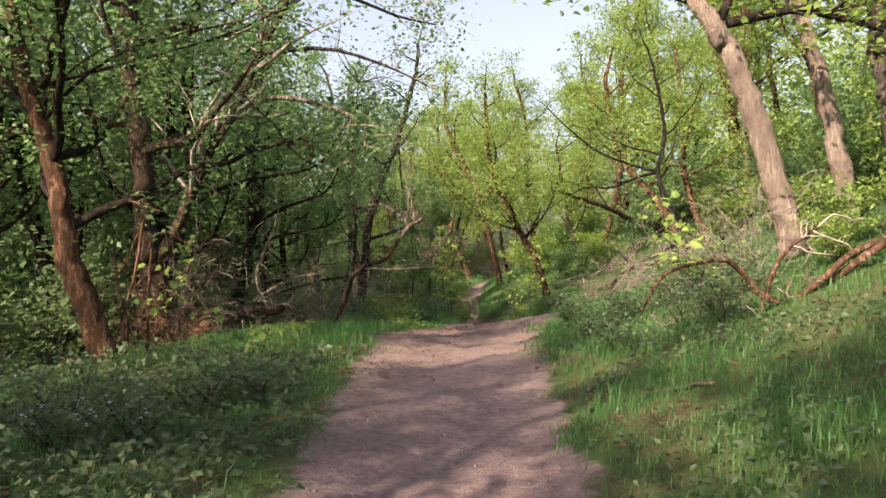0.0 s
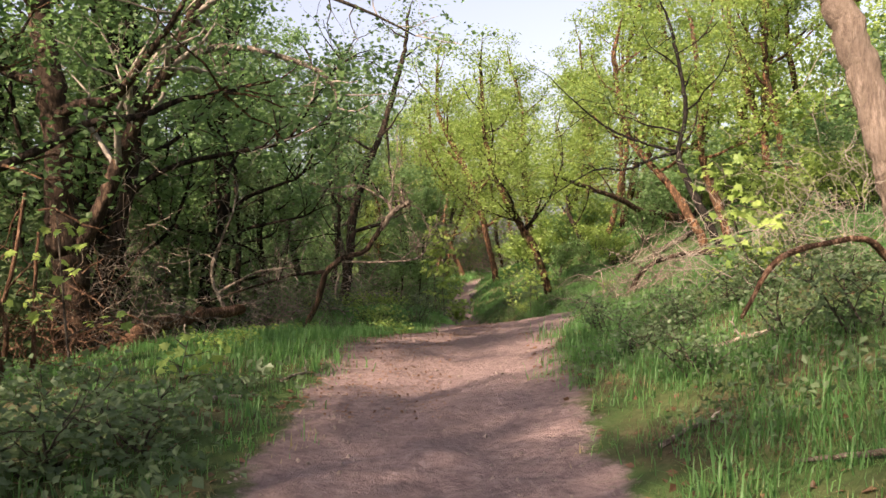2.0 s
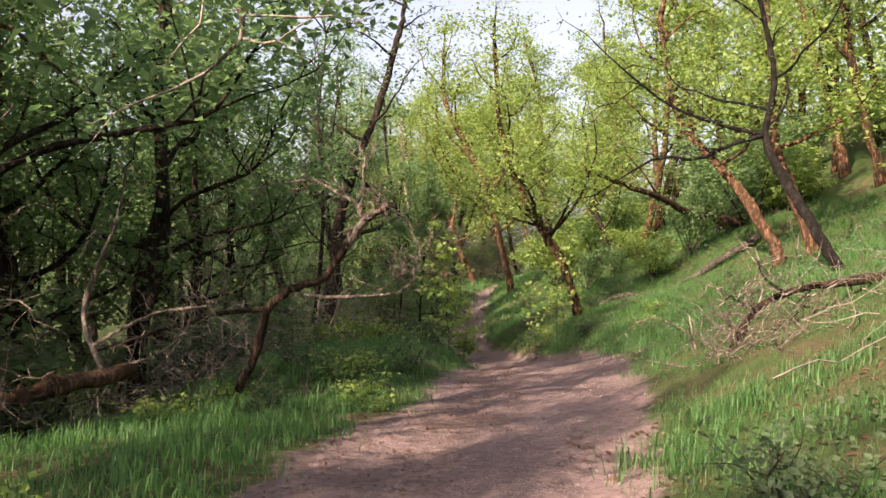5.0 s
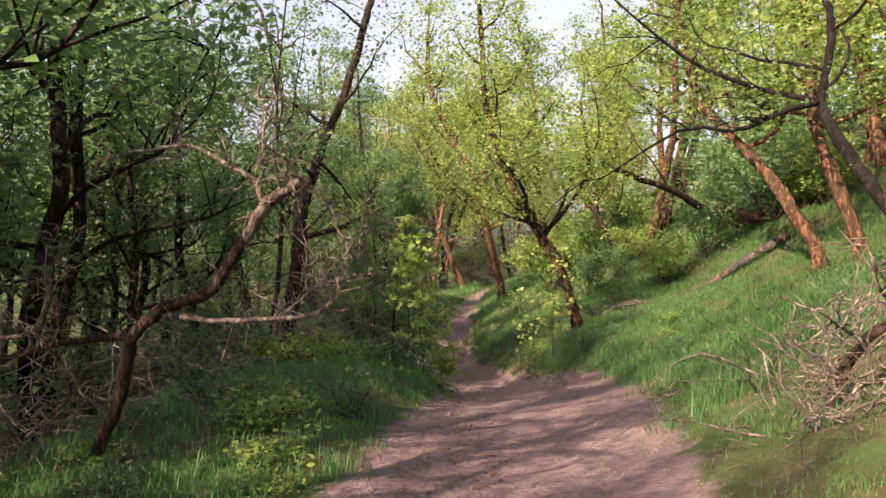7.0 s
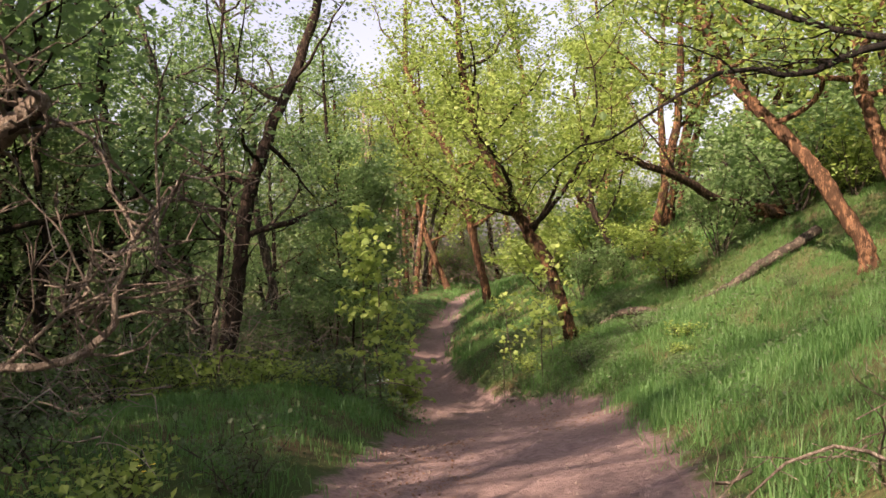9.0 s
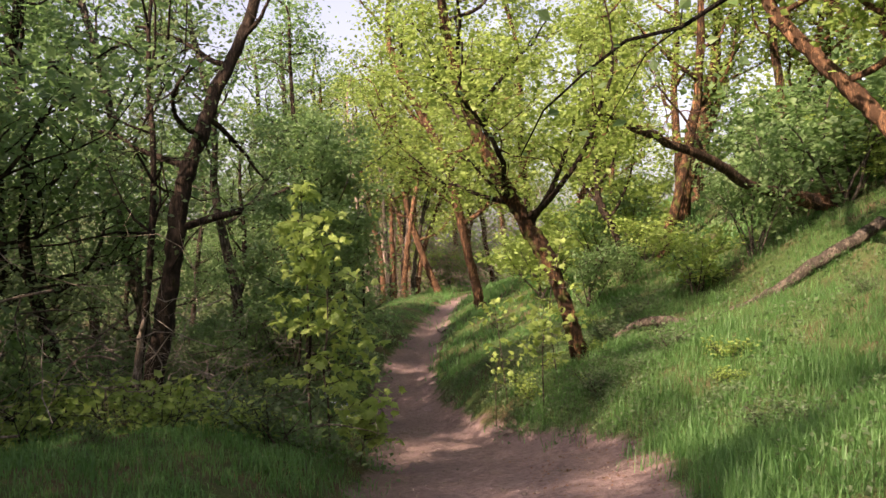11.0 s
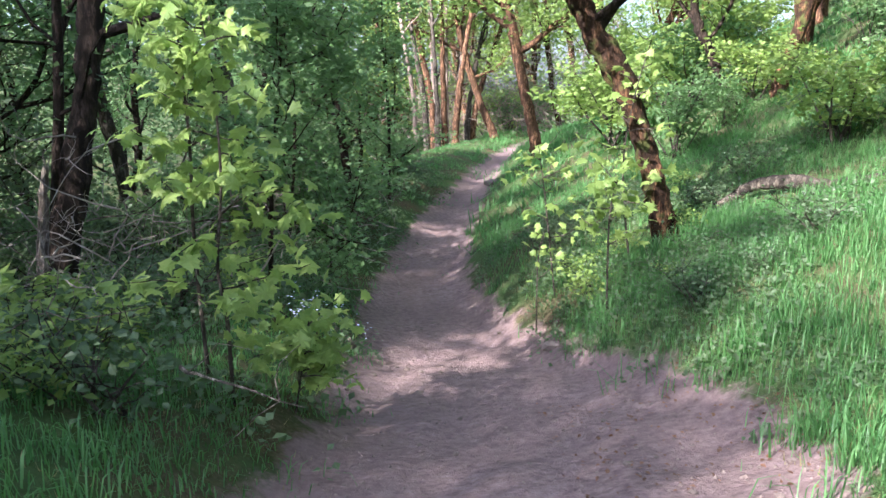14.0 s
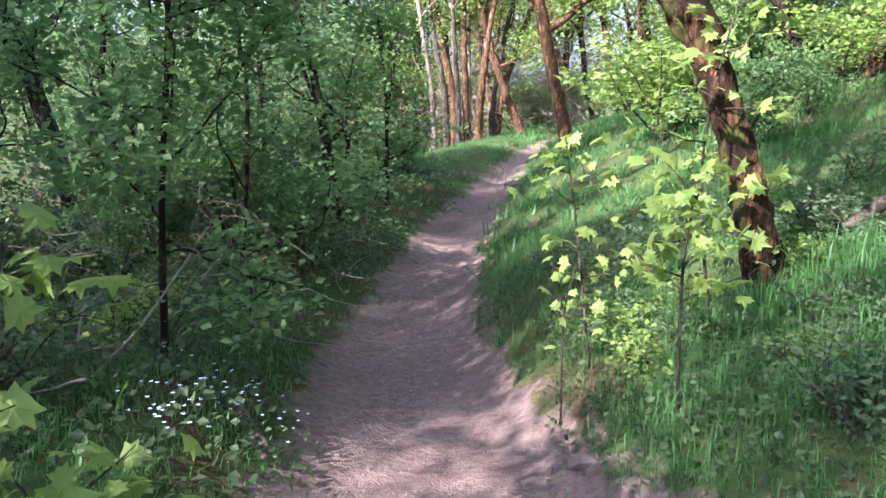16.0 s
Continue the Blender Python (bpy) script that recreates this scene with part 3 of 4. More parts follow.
tree("trailside_tree", [(2.55, 36, -0.7), (2.45, 36, 0.0), (2.15, 36, 1.31), (1.8, 36, 2.82), (1.38, 36, 4.06), (0.69, 36, 5.31), (0.13, 36, 6.6), (0.1, 36.3, 8.2)],
     0.16, 0.07, "tall reddish-brown tree leaning above the trail", 28, BARK_ORANGE, LEAF_LIGHT, 11, 0.32, 2.8, 10500, 0.11, sides=12,
     extra=[([(1.8, 36, 2.8), (0.9, 36, 3.4), (0.2, 36, 4.4), (-0.3, 36, 5.6)], 0.07, 0.015)])
tree("trailside_tree", [(1.75, 47, -1.1), (1.3, 47, 0.0), (0.71, 47, 1.42), (0.16, 47, 3.34), (-0.16, 47, 5.48), (-0.3, 47, 8.0)],
     0.16, 0.07, "orange-barked tree leaning where the trail bends", 29, BARK_ORANGE, LEAF_LIGHT, 8, 0.4, 2.6, 6500, 0.12)
for i in range(12):
    a = -1.1 + 0.15 * i + (0.06 if i % 3 else -0.08)
    c = 46.0 + 1.1 * (i % 4)
    lean = (a + 0.2) * (0.5 + 0.35 * (i % 3))
    tree("slender_tree", [(a, c, ground_z(a, c) - 0.1), (a + lean * 0.15, c, 0.6), (a + lean * 0.7, c, 2.4), (a + lean * 1.5, c + 0.3, 4.8), (a + lean * 1.8, c + 0.4, 7.2)], 0.1 + 0.02 * (i % 3), 0.04,
         "slender pale-brown trunk in a close clump by the bend", 30 + i, (BARK_PALE, BARK_GREY, BARK_ORANGE)[i % 3], LEAF_LIGHT, 5, 0.55, 1.7, 900, 0.13, group="trunks at the bend", bare=0.4, fine=1, sides=8)
tree("dark_leaning_tree", [(-2.6, 25.4, -0.8), (-2.45, 25.75, 0.69), (-2.33, 26.0, 2.07), (-2.0, 26.25, 3.28), (-1.54, 26.5, 4.52), (-1.06, 26.75, 6.25), (-0.8, 27.0, 7.6)],
     0.155, 0.06, "dark leaning tree with drooping bare side branches", 41, BARK_DARK, LEAF_SHADE, 10, 0.35, 2.0, 3000, 0.09, bare=0.55, droop=0.35, sides=12,
     extra=[([(-3.0, 26.0, -0.7), (-2.82, 26.0, 0.9), (-2.75, 26.0, 2.5), (-2.9, 26.2, 4.2), (-2.7, 26.3, 6.5)], 0.065, 0.02)])
tree("hillside_tree", [(6.5, 22.3, 1.35), (6.06, 22.54, 2.21), (5.82, 22.78, 2.65), (5.4, 23.02, 3.2), (4.98, 23.26, 3.86), (4.8, 23.5, 4.8), (4.7, 23.8, 6.2)],
     0.115, 0.06, "sunlit orange-barked tree leaning down the hillside", 42, BARK_ORANGE, LEAF_LIGHT, 6, 0.5, 2.2, 5000, 0.1)
tree("hillside_tree", [(7.1, 22.0, 1.3), (6.76, 22.12, 2.34), (6.59, 22.25, 3.0), (6.53, 22.38, 3.59), (6.55, 22.5, 4.6), (6.4, 22.6, 6.5)],
     0.13, 0.06, "sturdy orange-barked tree upright on the hillside", 43, BARK_ORANGE, LEAF_LIGHT, 6, 0.5, 2.2, 5000, 0.1)
tree("hillside_tree", [(5.6, 31.8, 0.6), (5.14, 31.8, 1.58), (4.84, 31.8, 2.17), (4.7, 31.8, 3.34), (4.4, 32, 5.2)],
     0.1, 0.04, "thin dark tree among the bushes up the bank", 44, BARK_DARK, LEAF_LIGHT, 7, 0.35, 1.9, 5500, 0.1)
tree("thin_tree", [(-0.8, 31.3, -1.25), (-0.74, 31.0, -0.69), (-0.92, 31.0, 0.64), (-1.2, 31.0, 1.9), (-1.58, 31.0, 3.9), (-1.7, 31.2, 6.0)],
     0.075, 0.035, "thin dark crooked tree beside the shaded trail", 45, BARK_DARK, LEAF_MID, 9, 0.3, 1.7, 6000, 0.075,
     extra=[([(-0.71, 31.0, -0.69), (-0.54, 31.0, 0.02), (-0.71, 31.0, 0.54), (-1.24, 31.0, 0.7)], 0.045, 0.02)])

# ---- dead wood ----
branch_thing("fallen_branch", [([(1.47, 6.1, 0.74), (1.66, 6.15, 1.01), (1.93, 6.25, 1.09), (2.17, 6.3, 1.11), (2.36, 6.4, 0.98), (2.49, 6.4, 0.83), (2.71, 6.45, 0.79), (3.02, 6.6, 0.94), (3.45, 6.8, 1.2), (4.2, 7.0, 1.35), (4.6, 7.1, ground_z(4.6, 7.1) + 0.02)], 0.011, 0.034),
             ([(2.49, 6.4, 0.45), (2.72, 6.53, 0.64), (3.0, 6.67, 0.84), (3.66, 6.8, 1.25)], 0.03, 0.03),
             ([(2.52, 6.42, 0.83), (2.6, 6.5, 1.0), (2.75, 6.6, 1.18), (3.1, 6.8, 1.38)], 0.022, 0.012), ([(2.45, 6.35, ground_z(2.45, 6.35)), (2.47, 6.4, 0.6), (2.5, 6.42, 0.84)], 0.016, 0.014)],
             "bent brown fallen branch resting on the bank", 51, WOOD_BROWN, "branch", TWIG, 8, 0.35)
branch_thing("fallen_log", [([(-3.1, 10.3, -0.08), (-3.3, 11.4, 0.06), (-3.33, 12.3, 0.13), (-3.08, 13.2, 0.17), (-2.8, 14.17, 0.16)], 0.105, 0.08),
             ([(-2.95, 14.0, 0.15), (-3.2, 14.1, 0.67), (-3.04, 14.1, 1.2), (-2.88, 14.1, 1.6), (-2.8, 14.1, 2.0)], 0.032, 0.008, WOOD_DEAD),
             ([(-3.12, 14.05, 0.4), (-2.75, 14.1, 0.62), (-2.44, 14.1, 0.74), (-1.97, 14.1, 0.81), (-1.85, 14.1, 1.1)], 0.02, 0.006, WOOD_DEAD),
             ([(-3.0, 14.1, 0.2), (-2.6, 14.2, 0.3), (-2.3, 14.3, 0.55), (-2.25, 14.3, 0.9)], 0.012, 0.004, WOOD_DEAD)],
             "reddish-brown fallen log along the edge of the verge", 52, WOOD_BROWN, "log", WOOD_DEAD, 10, 0.5, sides=12)
branch_thing("fallen_branch", [([(2.72, 13.75, ground_z(2.72, 13.75) + 0.02), (2.95, 13.85, 0.72), (3.3, 13.95, 0.9), (3.8, 14.1, 0.98), (4.4, 14.3, ground_z(4.4, 14.3) + 0.02)], 0.026, 0.045),
             ([(3.0, 13.87, 0.75), (2.75, 13.6, 0.85), (2.5, 13.4, 0.98)], 0.014, 0.005, WOOD_DEAD), ([(3.3, 13.95, 0.9), (3.0, 13.7, 1.05), (2.85, 13.5, 1.25)], 0.014, 0.005, WOOD_DEAD)],
             "dark fallen branch among bleached brushwood on the bank", 56, WOOD_SNAG, "branch", WOOD_DEAD, 9, 0.45)
branch_thing("dead_snag", [([(-2.02, 15.2, -0.2), (-1.8, 15.07, 0.25), (-1.66, 14.94, 0.67), (-1.4, 14.81, 0.9), (-1.05, 14.69, 1.01), (-0.82, 14.56, 1.31), (-0.62, 14.43, 1.57), (-0.36, 14.3, 1.72)], 0.05, 0.028),
             ([(-0.8, 14.55, 1.335), (-0.62, 14.43, 1.57), (-0.48, 14.36, 1.67), (-0.34, 14.29, 1.74)], 0.041, 0.03, WOOD_DEAD),
             ([(-0.64, 14.5, 1.61), (-0.69, 14.5, 1.76), (-0.88, 14.5, 1.87), (-1.1, 14.5, 1.98), (-1.43, 14.5, 1.96), (-1.73, 14.5, 1.89)], 0.022, 0.007, WOOD_DEAD),
             ([(-0.65, 14.4, 1.71), (-0.6, 14.4, 1.86), (-0.61, 14.4, 2.04), (-0.59, 14.4, 2.18)], 0.016, 0.005, WOOD_DEAD),
             ([(-1.68, 15.0, 0.69), (-2.15, 15.0, 0.65), (-2.39, 15.0, 0.59), (-2.9, 15.0, 0.43), (-3.6, 15.1, 0.2)], 0.03, 0.01),
             ([(-2.39, 15.0, 0.59), (-2.29, 15.0, 0.91), (-2.25, 15.0, 1.16), (-2.26, 15.0, 1.4)], 0.012, 0.004),
             ([(-1.42, 14.85, 0.85), (-0.95, 14.4, 0.85), (-0.6, 14.35, 0.86), (-0.3, 14.3, 0.89), (-0.13, 14.3, 1.0), (-0.12, 14.3, 1.1), (-0.06, 14.3, 1.3), (-0.14, 14.3, 1.47)], 0.018, 0.006, WOOD_DEAD),
             ([(-0.07, 14.3, 1.27), (0.02, 14.28, 1.38), (0.09, 14.25, 1.43)], 0.01, 0.004, WOOD_DEAD),
             ([(-0.5, 14.34, 0.87), (-0.32, 14.3, 1.02), (-0.2, 14.3, 1.12)], 0.01, 0.004, WOOD_DEAD)],
             "dead leaning tree with a bleached broken tip", 53, WOOD_SNAG, "dead tree", WOOD_DEAD, 13, 0.45, sides=10)
branch_thing("fallen_tree", [([(7.9, 27.8, 1.9), (7.3, 27.4, 1.95), (6.24, 26.95, 2.15), (5.31, 26.3, 2.49), (4.18, 25.65, 2.81), (3.33, 25.0, 3.06)], 0.12, 0.04),
             ([(5.3, 26.3, 2.5), (4.9, 26.0, 3.0), (4.4, 25.8, 3.5)], 0.03, 0.01), ([(6.9, 27.2, 2.03), (7.3, 27.4, 1.96), (7.8, 27.7, 1.9)], 0.115, 0.125, WOOD_BROWN)],
             "fallen tree trunk leaning out from the hillside", 54, WOOD_SNAG, "fallen tree", WOOD_BROWN, 10, 0.8)
HILL_LOG = ((3.73, 25.6, 0.05), (4.1, 25.78, 0.12), (4.4, 25.58, 0.1), (4.75, 25.4, 0.0), (5.2, 25.22, -0.05), (5.76, 25.11, 0.02), (6.28, 25.07, 0.12), (6.83, 25.1, 0.14), (7.31, 25.2, 0.14))
branch_thing("fallen_log", [([(x, y, ground_z(x, y) + up) for x, y, up in HILL_LOG], 0.055, 0.085)],
             "long weathered grey log lying up the hillside grass", 55, BARK_GREY, "log", TWIG, 5, 0.3)
branch_thing("dead_stick", [([(-0.52, 24.4, -0.8), (-0.40, 24.9, -0.56), (-0.24, 25.5, -0.11)], 0.012, 0.006)], "thin grey dead stick leaning in the undergrowth", 57, TWIG, "stick", TWIG, 5, 0.4)
for i, (x, y, h) in enumerate(((-3.3, 8.6, 1.5), (-3.15, 8.75, 1.2), (-3.45, 8.8, 1.35))):
    branch_thing("dead_sapling", [([(x, y, ground_z(x, y) - 0.05), (x - 0.05 + 0.06 * i, y, h * 0.3), (x + 0.07 - 0.05 * i, y, h * 0.6), (x + 0.16 - 0.12 * i, y + 0.02, h)], 0.024, 0.011)], "reddish-brown crooked dead stem standing beside the orange tree", 60 + i, WOOD_BROWN, "dead stem", WOOD_BROWN, 9, 0.45)


def tangle(name, at, size, count, length, label, seed, mat, thick=0.006):
    """A heap of bare criss-crossing twigs."""
    rng = np.random.default_rng(seed)
    g = Geo()
    for _ in range(count):
        p = rng.normal(0, 1, 3) * np.array(size)
        z = ground_z(at[0] + p[0], at[1] + p[1])
        p[2] = z - at[2] + abs(p[2])
        d = rng.normal(0, 1, 3)
        d[2] = d[2] * 0.6 + 0.2
        w = wander(rng, p, d, length * rng.uniform(0.4, 1.3), 7, 0.32)
        w[:, 2] = np.maximum(w[:, 2], z - at[2])
        tube(g, w, np.linspace(thick * rng.uniform(0.6, 1.8), 0.002, 7), 4)
        for _ in range(3):
            tube(g, wander(rng, w[rng.integers(1, 6)], rng.normal(0, 1, 3), length * 0.35, 5, 0.35), np.linspace(thick * 0.5, 0.0015, 5), 3)
    ob = new(name, g.mesh(name, mat))
    ob.location = at
    return tagged(ob, label, "brushwood", kind="stuff")


tangle("brush_heap", (2.8, 13.5, ground_z(2.8, 13.5)), (0.35, 0.4, 0.12), 60, 0.7, "heap of bleached dead twigs on the bank", 71, WOOD_DEAD)
tangle("brush_heap", (3.6, 14.6, ground_z(3.6, 14.6)), (0.45, 0.5, 0.16), 46, 0.85, "heap of bleached dead branches on the bank", 72, WOOD_DEAD, 0.007)
tangle("brush_heap", (3.0, 9.3, ground_z(3.0, 9.3)), (0.45, 0.9, 0.5), 210, 0.55, "bare grey bush of fine twigs on the bank", 73, TWIG, 0.0022)
tangle("bare_thicket", (-3.6, 12.0, ground_z(-3.6, 12.0)), (0.35, 0.5, 0.85), 190, 0.8, "pale dead twigs tangled behind the log", 74, WOOD_DEAD)
tangle("bare_thicket", (-2.7, 15.6, ground_z(-2.7, 15.6)), (0.6, 0.6, 0.45), 60, 1.1, "pale dead twigs tangled about the dead tree", 79, WOOD_DEAD, 0.007)
tangle("bare_thicket", (-1.6, 29.0, ground_z(-1.6, 29)), (0.9, 1.2, 0.5), 70, 1.1, "grey dead twigs in the shaded undergrowth", 80, TWIG, 0.007)
tangle("bare_thicket", (-2.2, 21.4, ground_z(-2.2, 21.4)), (0.8, 0.9, 0.7), 34, 1.3, "bleached dead branches in the shaded undergrowth", 85, WOOD_DEAD, 0.008)
tangle("bare_thicket", (-3.6, 18.0, ground_z(-3.6, 18)), (1.0, 1.5, 0.5), 150, 1.0, "brown tangle of dead twigs in the shaded gully", 75, TWIG)
tangle("bare_thicket", (-4.0, 22.5, ground_z(-4, 22.5)), (1.2, 1.3, 0.6), 130, 1.2, "brown tangle of dead twigs in the shaded gully", 76, BARK_GREY)
tangle("bare_thicket", (-1.6, 24.5, ground_z(-1.6, 24.5)), (0.8, 0.8, 0.5), 70, 0.9, "thin bare twigs under the dark tree", 77, TWIG)
tangle("bare_thicket", (-3.3, 9.4, ground_z(-3.3, 9.4)), (0.4, 0.5, 0.35), 70, 0.8, "dry brown twigs round the orange tree's foot", 78, WOOD_BROWN)

tangle("bare_thicket", (0.4, 50.5, ground_z(0.4, 50.5)), (1.6, 1.0, 1.7), 150, 2.6, "pale bare stems crowding the trail's far bend", 86, WOOD_DEAD, 0.016)
tangle("bare_thicket", (3.2, 51.5, ground_z(3.2, 51.5)), (1.8, 1.0, 2.2), 150, 2.8, "pale bare stems crowding the trail's far bend", 87, TWIG, 0.016)

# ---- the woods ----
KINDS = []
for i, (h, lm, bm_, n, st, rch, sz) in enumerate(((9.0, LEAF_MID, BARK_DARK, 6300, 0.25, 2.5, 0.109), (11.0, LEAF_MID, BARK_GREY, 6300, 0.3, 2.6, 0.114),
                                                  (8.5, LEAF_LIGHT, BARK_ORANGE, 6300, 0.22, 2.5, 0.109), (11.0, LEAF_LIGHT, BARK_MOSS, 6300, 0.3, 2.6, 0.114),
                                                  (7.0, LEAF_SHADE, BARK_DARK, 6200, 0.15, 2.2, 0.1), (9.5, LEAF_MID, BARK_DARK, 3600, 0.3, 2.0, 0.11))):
    rng = np.random.default_rng(100 + i)
    kn = [(0, 0, 0)]
    lean = rng.normal(0, 0.07, 2)
    for s in (0.2, 0.4, 0.6, 0.8, 1.0):
        kn.append((lean[0] * s * h + rng.normal(0, 0.12), lean[1] * s * h + rng.normal(0, 0.12), s * h * 0.8))
    label = ("dark-barked woodland tree with fresh green leaves", "grey-barked woodland tree with fresh green leaves", "reddish-barked tree with bright spring leaves",
             "mossy-barked tree with bright spring leaves", "low dark tree with dense green leaves toned darker for shade", "thin dark tree with sparse deep-green leaves")[i]
    KINDS.append(tree("woodland_tree", kn, 0.12, 0.045, label, 110 + i, bm_, lm, 10, st, rch, n, sz * 0.88, sides=8, clump=0.22, group="trees of the wood", fine=0, rings=5))
rng = np.random.default_rng(7)
used = [False] * len(KINDS)
placed = []


def plant(kinds, x, y, scale, sink=0.05):
    k = kinds[int(rng.integers(len(kinds)))]
    m = Matrix.LocRotScale((x, y, ground_z(x, y) - sink), Euler((0, 0, rng.uniform(0, 6.28))), None)
    if not used[k]:
        used[k] = True
        ob = KINDS[k]
        ob.matrix_basis = m
    else:
        ob = copy_thing(KINDS[k], m)
    ob.scale = (scale,) * 3
    placed.append((x, y))


def scatter(kinds, count, x0, x1, y0, y1, apart, low=0.8, high=1.3, clear=()):
    done = tries = 0
    while done < count and tries < count * 30:
        tries += 1
        x, y = rng.uniform(x0, x1), rng.uniform(y0, y1)
        if any((x - a) ** 2 + (y - b) ** 2 < apart ** 2 for a, b in placed):
            continue
        if any(a < x < b and c < y < d for a, b, c, d in clear):
            continue
        if -6.6 < x < -4 and y < 10.5:  # a sunny gap above the verge
            x, y = x - 4.0, y + 3.0
        plant(kinds, x, y, rng.uniform(low, high))
        done += 1


scatter((0, 4, 1, 5, 4), 24, -13, -4.6, 9, 34, 1.5, 0.8, 1.25, ((-5.2, 0, 8, 16),))
scatter((0, 4), 5, -19, -11, 10, 45, 2.6, 1.0, 1.4)
scatter((0, 5, 5), 5, -8.0, -3.0, 33, 44, 1.6, 0.8, 1.1)
scatter((2, 3, 3), 11, 7.0, 15, 11, 40, 2.2, 0.9, 1.2)
scatter((2, 3), 8, 4.5, 9.5, 30, 46, 1.8, 0.8, 1.1)
scatter((2, 3), 12, -8, 12, 54, 66, 2.0, 1.15, 1.6, ((3.0, 7.0, 50, 57),))
scatter((3,), 2, 15, 24, 12, 50, 3.0, 1.0, 1.3)
# unseen trees behind and left of the start, added to shade the trail
for x, y, s in ((-5.0, 0.6, 0.9), (-7.2, -2.6, 1.1), (-9.5, -7.5, 1.2), (-4.4, -5.0, 1.0), (-2.7, -3.4, 1.0), (-3.6, 0.0, 0.9), (-6.2, 2.6, 1.0)):
    plant((1, 5), x, y, s)
# two more out of view, added to darken the left wood
for x, y, s in ((-13.0, 7.0, 1.3), (-13.5, 10.5, 1.3)):
    plant((1,), x, y, s)

for x, y, s in ((3.4, 61, 1.45), (-1.6, 61, 1.35), (1.1, 63, 1.3), (5.6, 57, 1.35), (7.4, 50, 1.3), (4.2, 52.5, 1.1)):
    plant((2, 3), x, y, s)

for x, y, s in ((-5.0, 28.0, 1.15), (-6.5, 25.0, 1.25), (-4.6, 31.5, 1.15), (-7.6, 30.0, 1.3), (-3.3, 34.0, 1.1), (-8.6, 26.5, 1.3), (-10.5, 22.0, 1.3)):
    plant((0, 1), x, y, s)

# tall trees added between sun and trail as shade; closed wood behind the gully
for x, y, s in ((-8.6, 18.6, 1.3), (-9.4, 15.2, 1.35), (-6.2, 13.4, 1.25), (-5.9, 15.8, 1.2)):
    plant((0, 5, 1), x, y, s)
for x, y, s in ((-5.0, 14.4, 1.25), (-6.4, 18.6, 1.2)):
    plant((0,), x, y, s)
for x, y, s in ((-10.5, 36.0, 1.8), (-2.2, 60.0, 1.9), (-5.5, 62.0, 2.0), (-7.5, 58.0, 2.0), (-11.0, 53.0, 1.9), (-4.0, 61.0, 2.0), (-12.5, 48.0, 1.9), (-9.0, 61.0, 2.0), (-13.0, 31.0, 1.8), (-14.0, 24.0, 1.8), (-15.0, 18.0, 1.8)):
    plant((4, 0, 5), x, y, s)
# unseen trees behind the start, put there only to shade the right bank
for x, y, s in ((-2.6, -2.0, 1.3), (0.9, -3.8, 1.3)):
    plant((4,), x, y, s)

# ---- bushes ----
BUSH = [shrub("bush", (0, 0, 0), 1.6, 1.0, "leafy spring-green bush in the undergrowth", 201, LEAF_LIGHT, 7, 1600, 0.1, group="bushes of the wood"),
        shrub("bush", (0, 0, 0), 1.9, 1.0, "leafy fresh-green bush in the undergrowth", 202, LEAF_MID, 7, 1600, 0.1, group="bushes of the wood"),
        shrub("bush", (0, 0, 0), 1.7, 1.1, "bush toned dark green for the shade of the wood", 203, LEAF_SHADE, 7, 1600, 0.095, group="bushes of the wood"),
        shrub("bush", (0, 0, 0), 0.7, 0.6, "low leafy plant at the trail's edge", 204, HERB, 6, 640, 0.06, group="low plants"),
        shrub("bush", (0, 0, 0), 0.5, 0.5, "small yellow-green maple seedling in the grass", 205, LEAF_LIGHT, 5, 420, 0.08, group="low plants")]
bush_used = [False] * len(BUSH)


def set_bush(k, x, y, s):
    m = Matrix.LocRotScale((x, y, ground_z(x, y) - 0.02), Euler((0, 0, rng.uniform(0, 6.28))), None)
    if bush_used[k]:
        ob = copy_thing(BUSH[k], m)
    else:
        bush_used[k], ob = True, BUSH[k]
        ob.matrix_basis = m
    ob.scale = (s * rng.uniform(0.9, 1.1), s * rng.uniform(0.9, 1.1), s * rng.uniform(0.85, 1.15))


def bushes(kinds, count, x0, x1, y0, y1, low, high, apart=0.7, clear=()):
    done = tries = 0
    spots = []
    while done < count and tries < count * 30:
        tries += 1
        x, y = rng.uniform(x0, x1), rng.uniform(y0, y1)
        c, w = float(along(y, TRAIL_C)), float(along(y, TRAIL_W)) / 2
        if abs(x - c) < w + 0.45 * high or any((x - a) ** 2 + (y - b) ** 2 < apart ** 2 for a, b in spots):
            continue
        if any(a < x < b and e < y < f for a, b, e, f in clear):
            continue
        spots.append((x, y))
        set_bush(kinds[int(rng.integers(len(kinds)))], x, y, rng.uniform(low, high))
        done += 1


OPEN = ((1.5, 7.5, 15, 27.5),)
bushes((2, 2, 1), 26, -11, -4.6, 9, 30, 0.9, 1.6, 1.0)
bushes((2, 1), 24, -6.5, -0.4, 26.5, 47, 0.6, 1.1, 0.9)
bushes((1, 2, 1), 13, -4.5, -0.5, 26.5, 36, 0.5, 0.8, 0.7)
bushes((2, 2, 1), 12, -9, -2.6, 19, 28, 0.5, 0.9, 0.8)
bushes((0, 0, 1), 26, 3.6, 10, 27, 48, 0.8, 1.5, 1.0, OPEN)
bushes((0, 1), 16, 7.2, 13, 12, 28, 0.9, 1.7, 1.2)
bushes((0, 1), 9, 4.2, 7.0, 8.4, 14.0, 0.5, 0.9, 0.7)
bushes((0, 1), 18, -5, 8, 51, 60, 0.8, 1.5, 1.1)
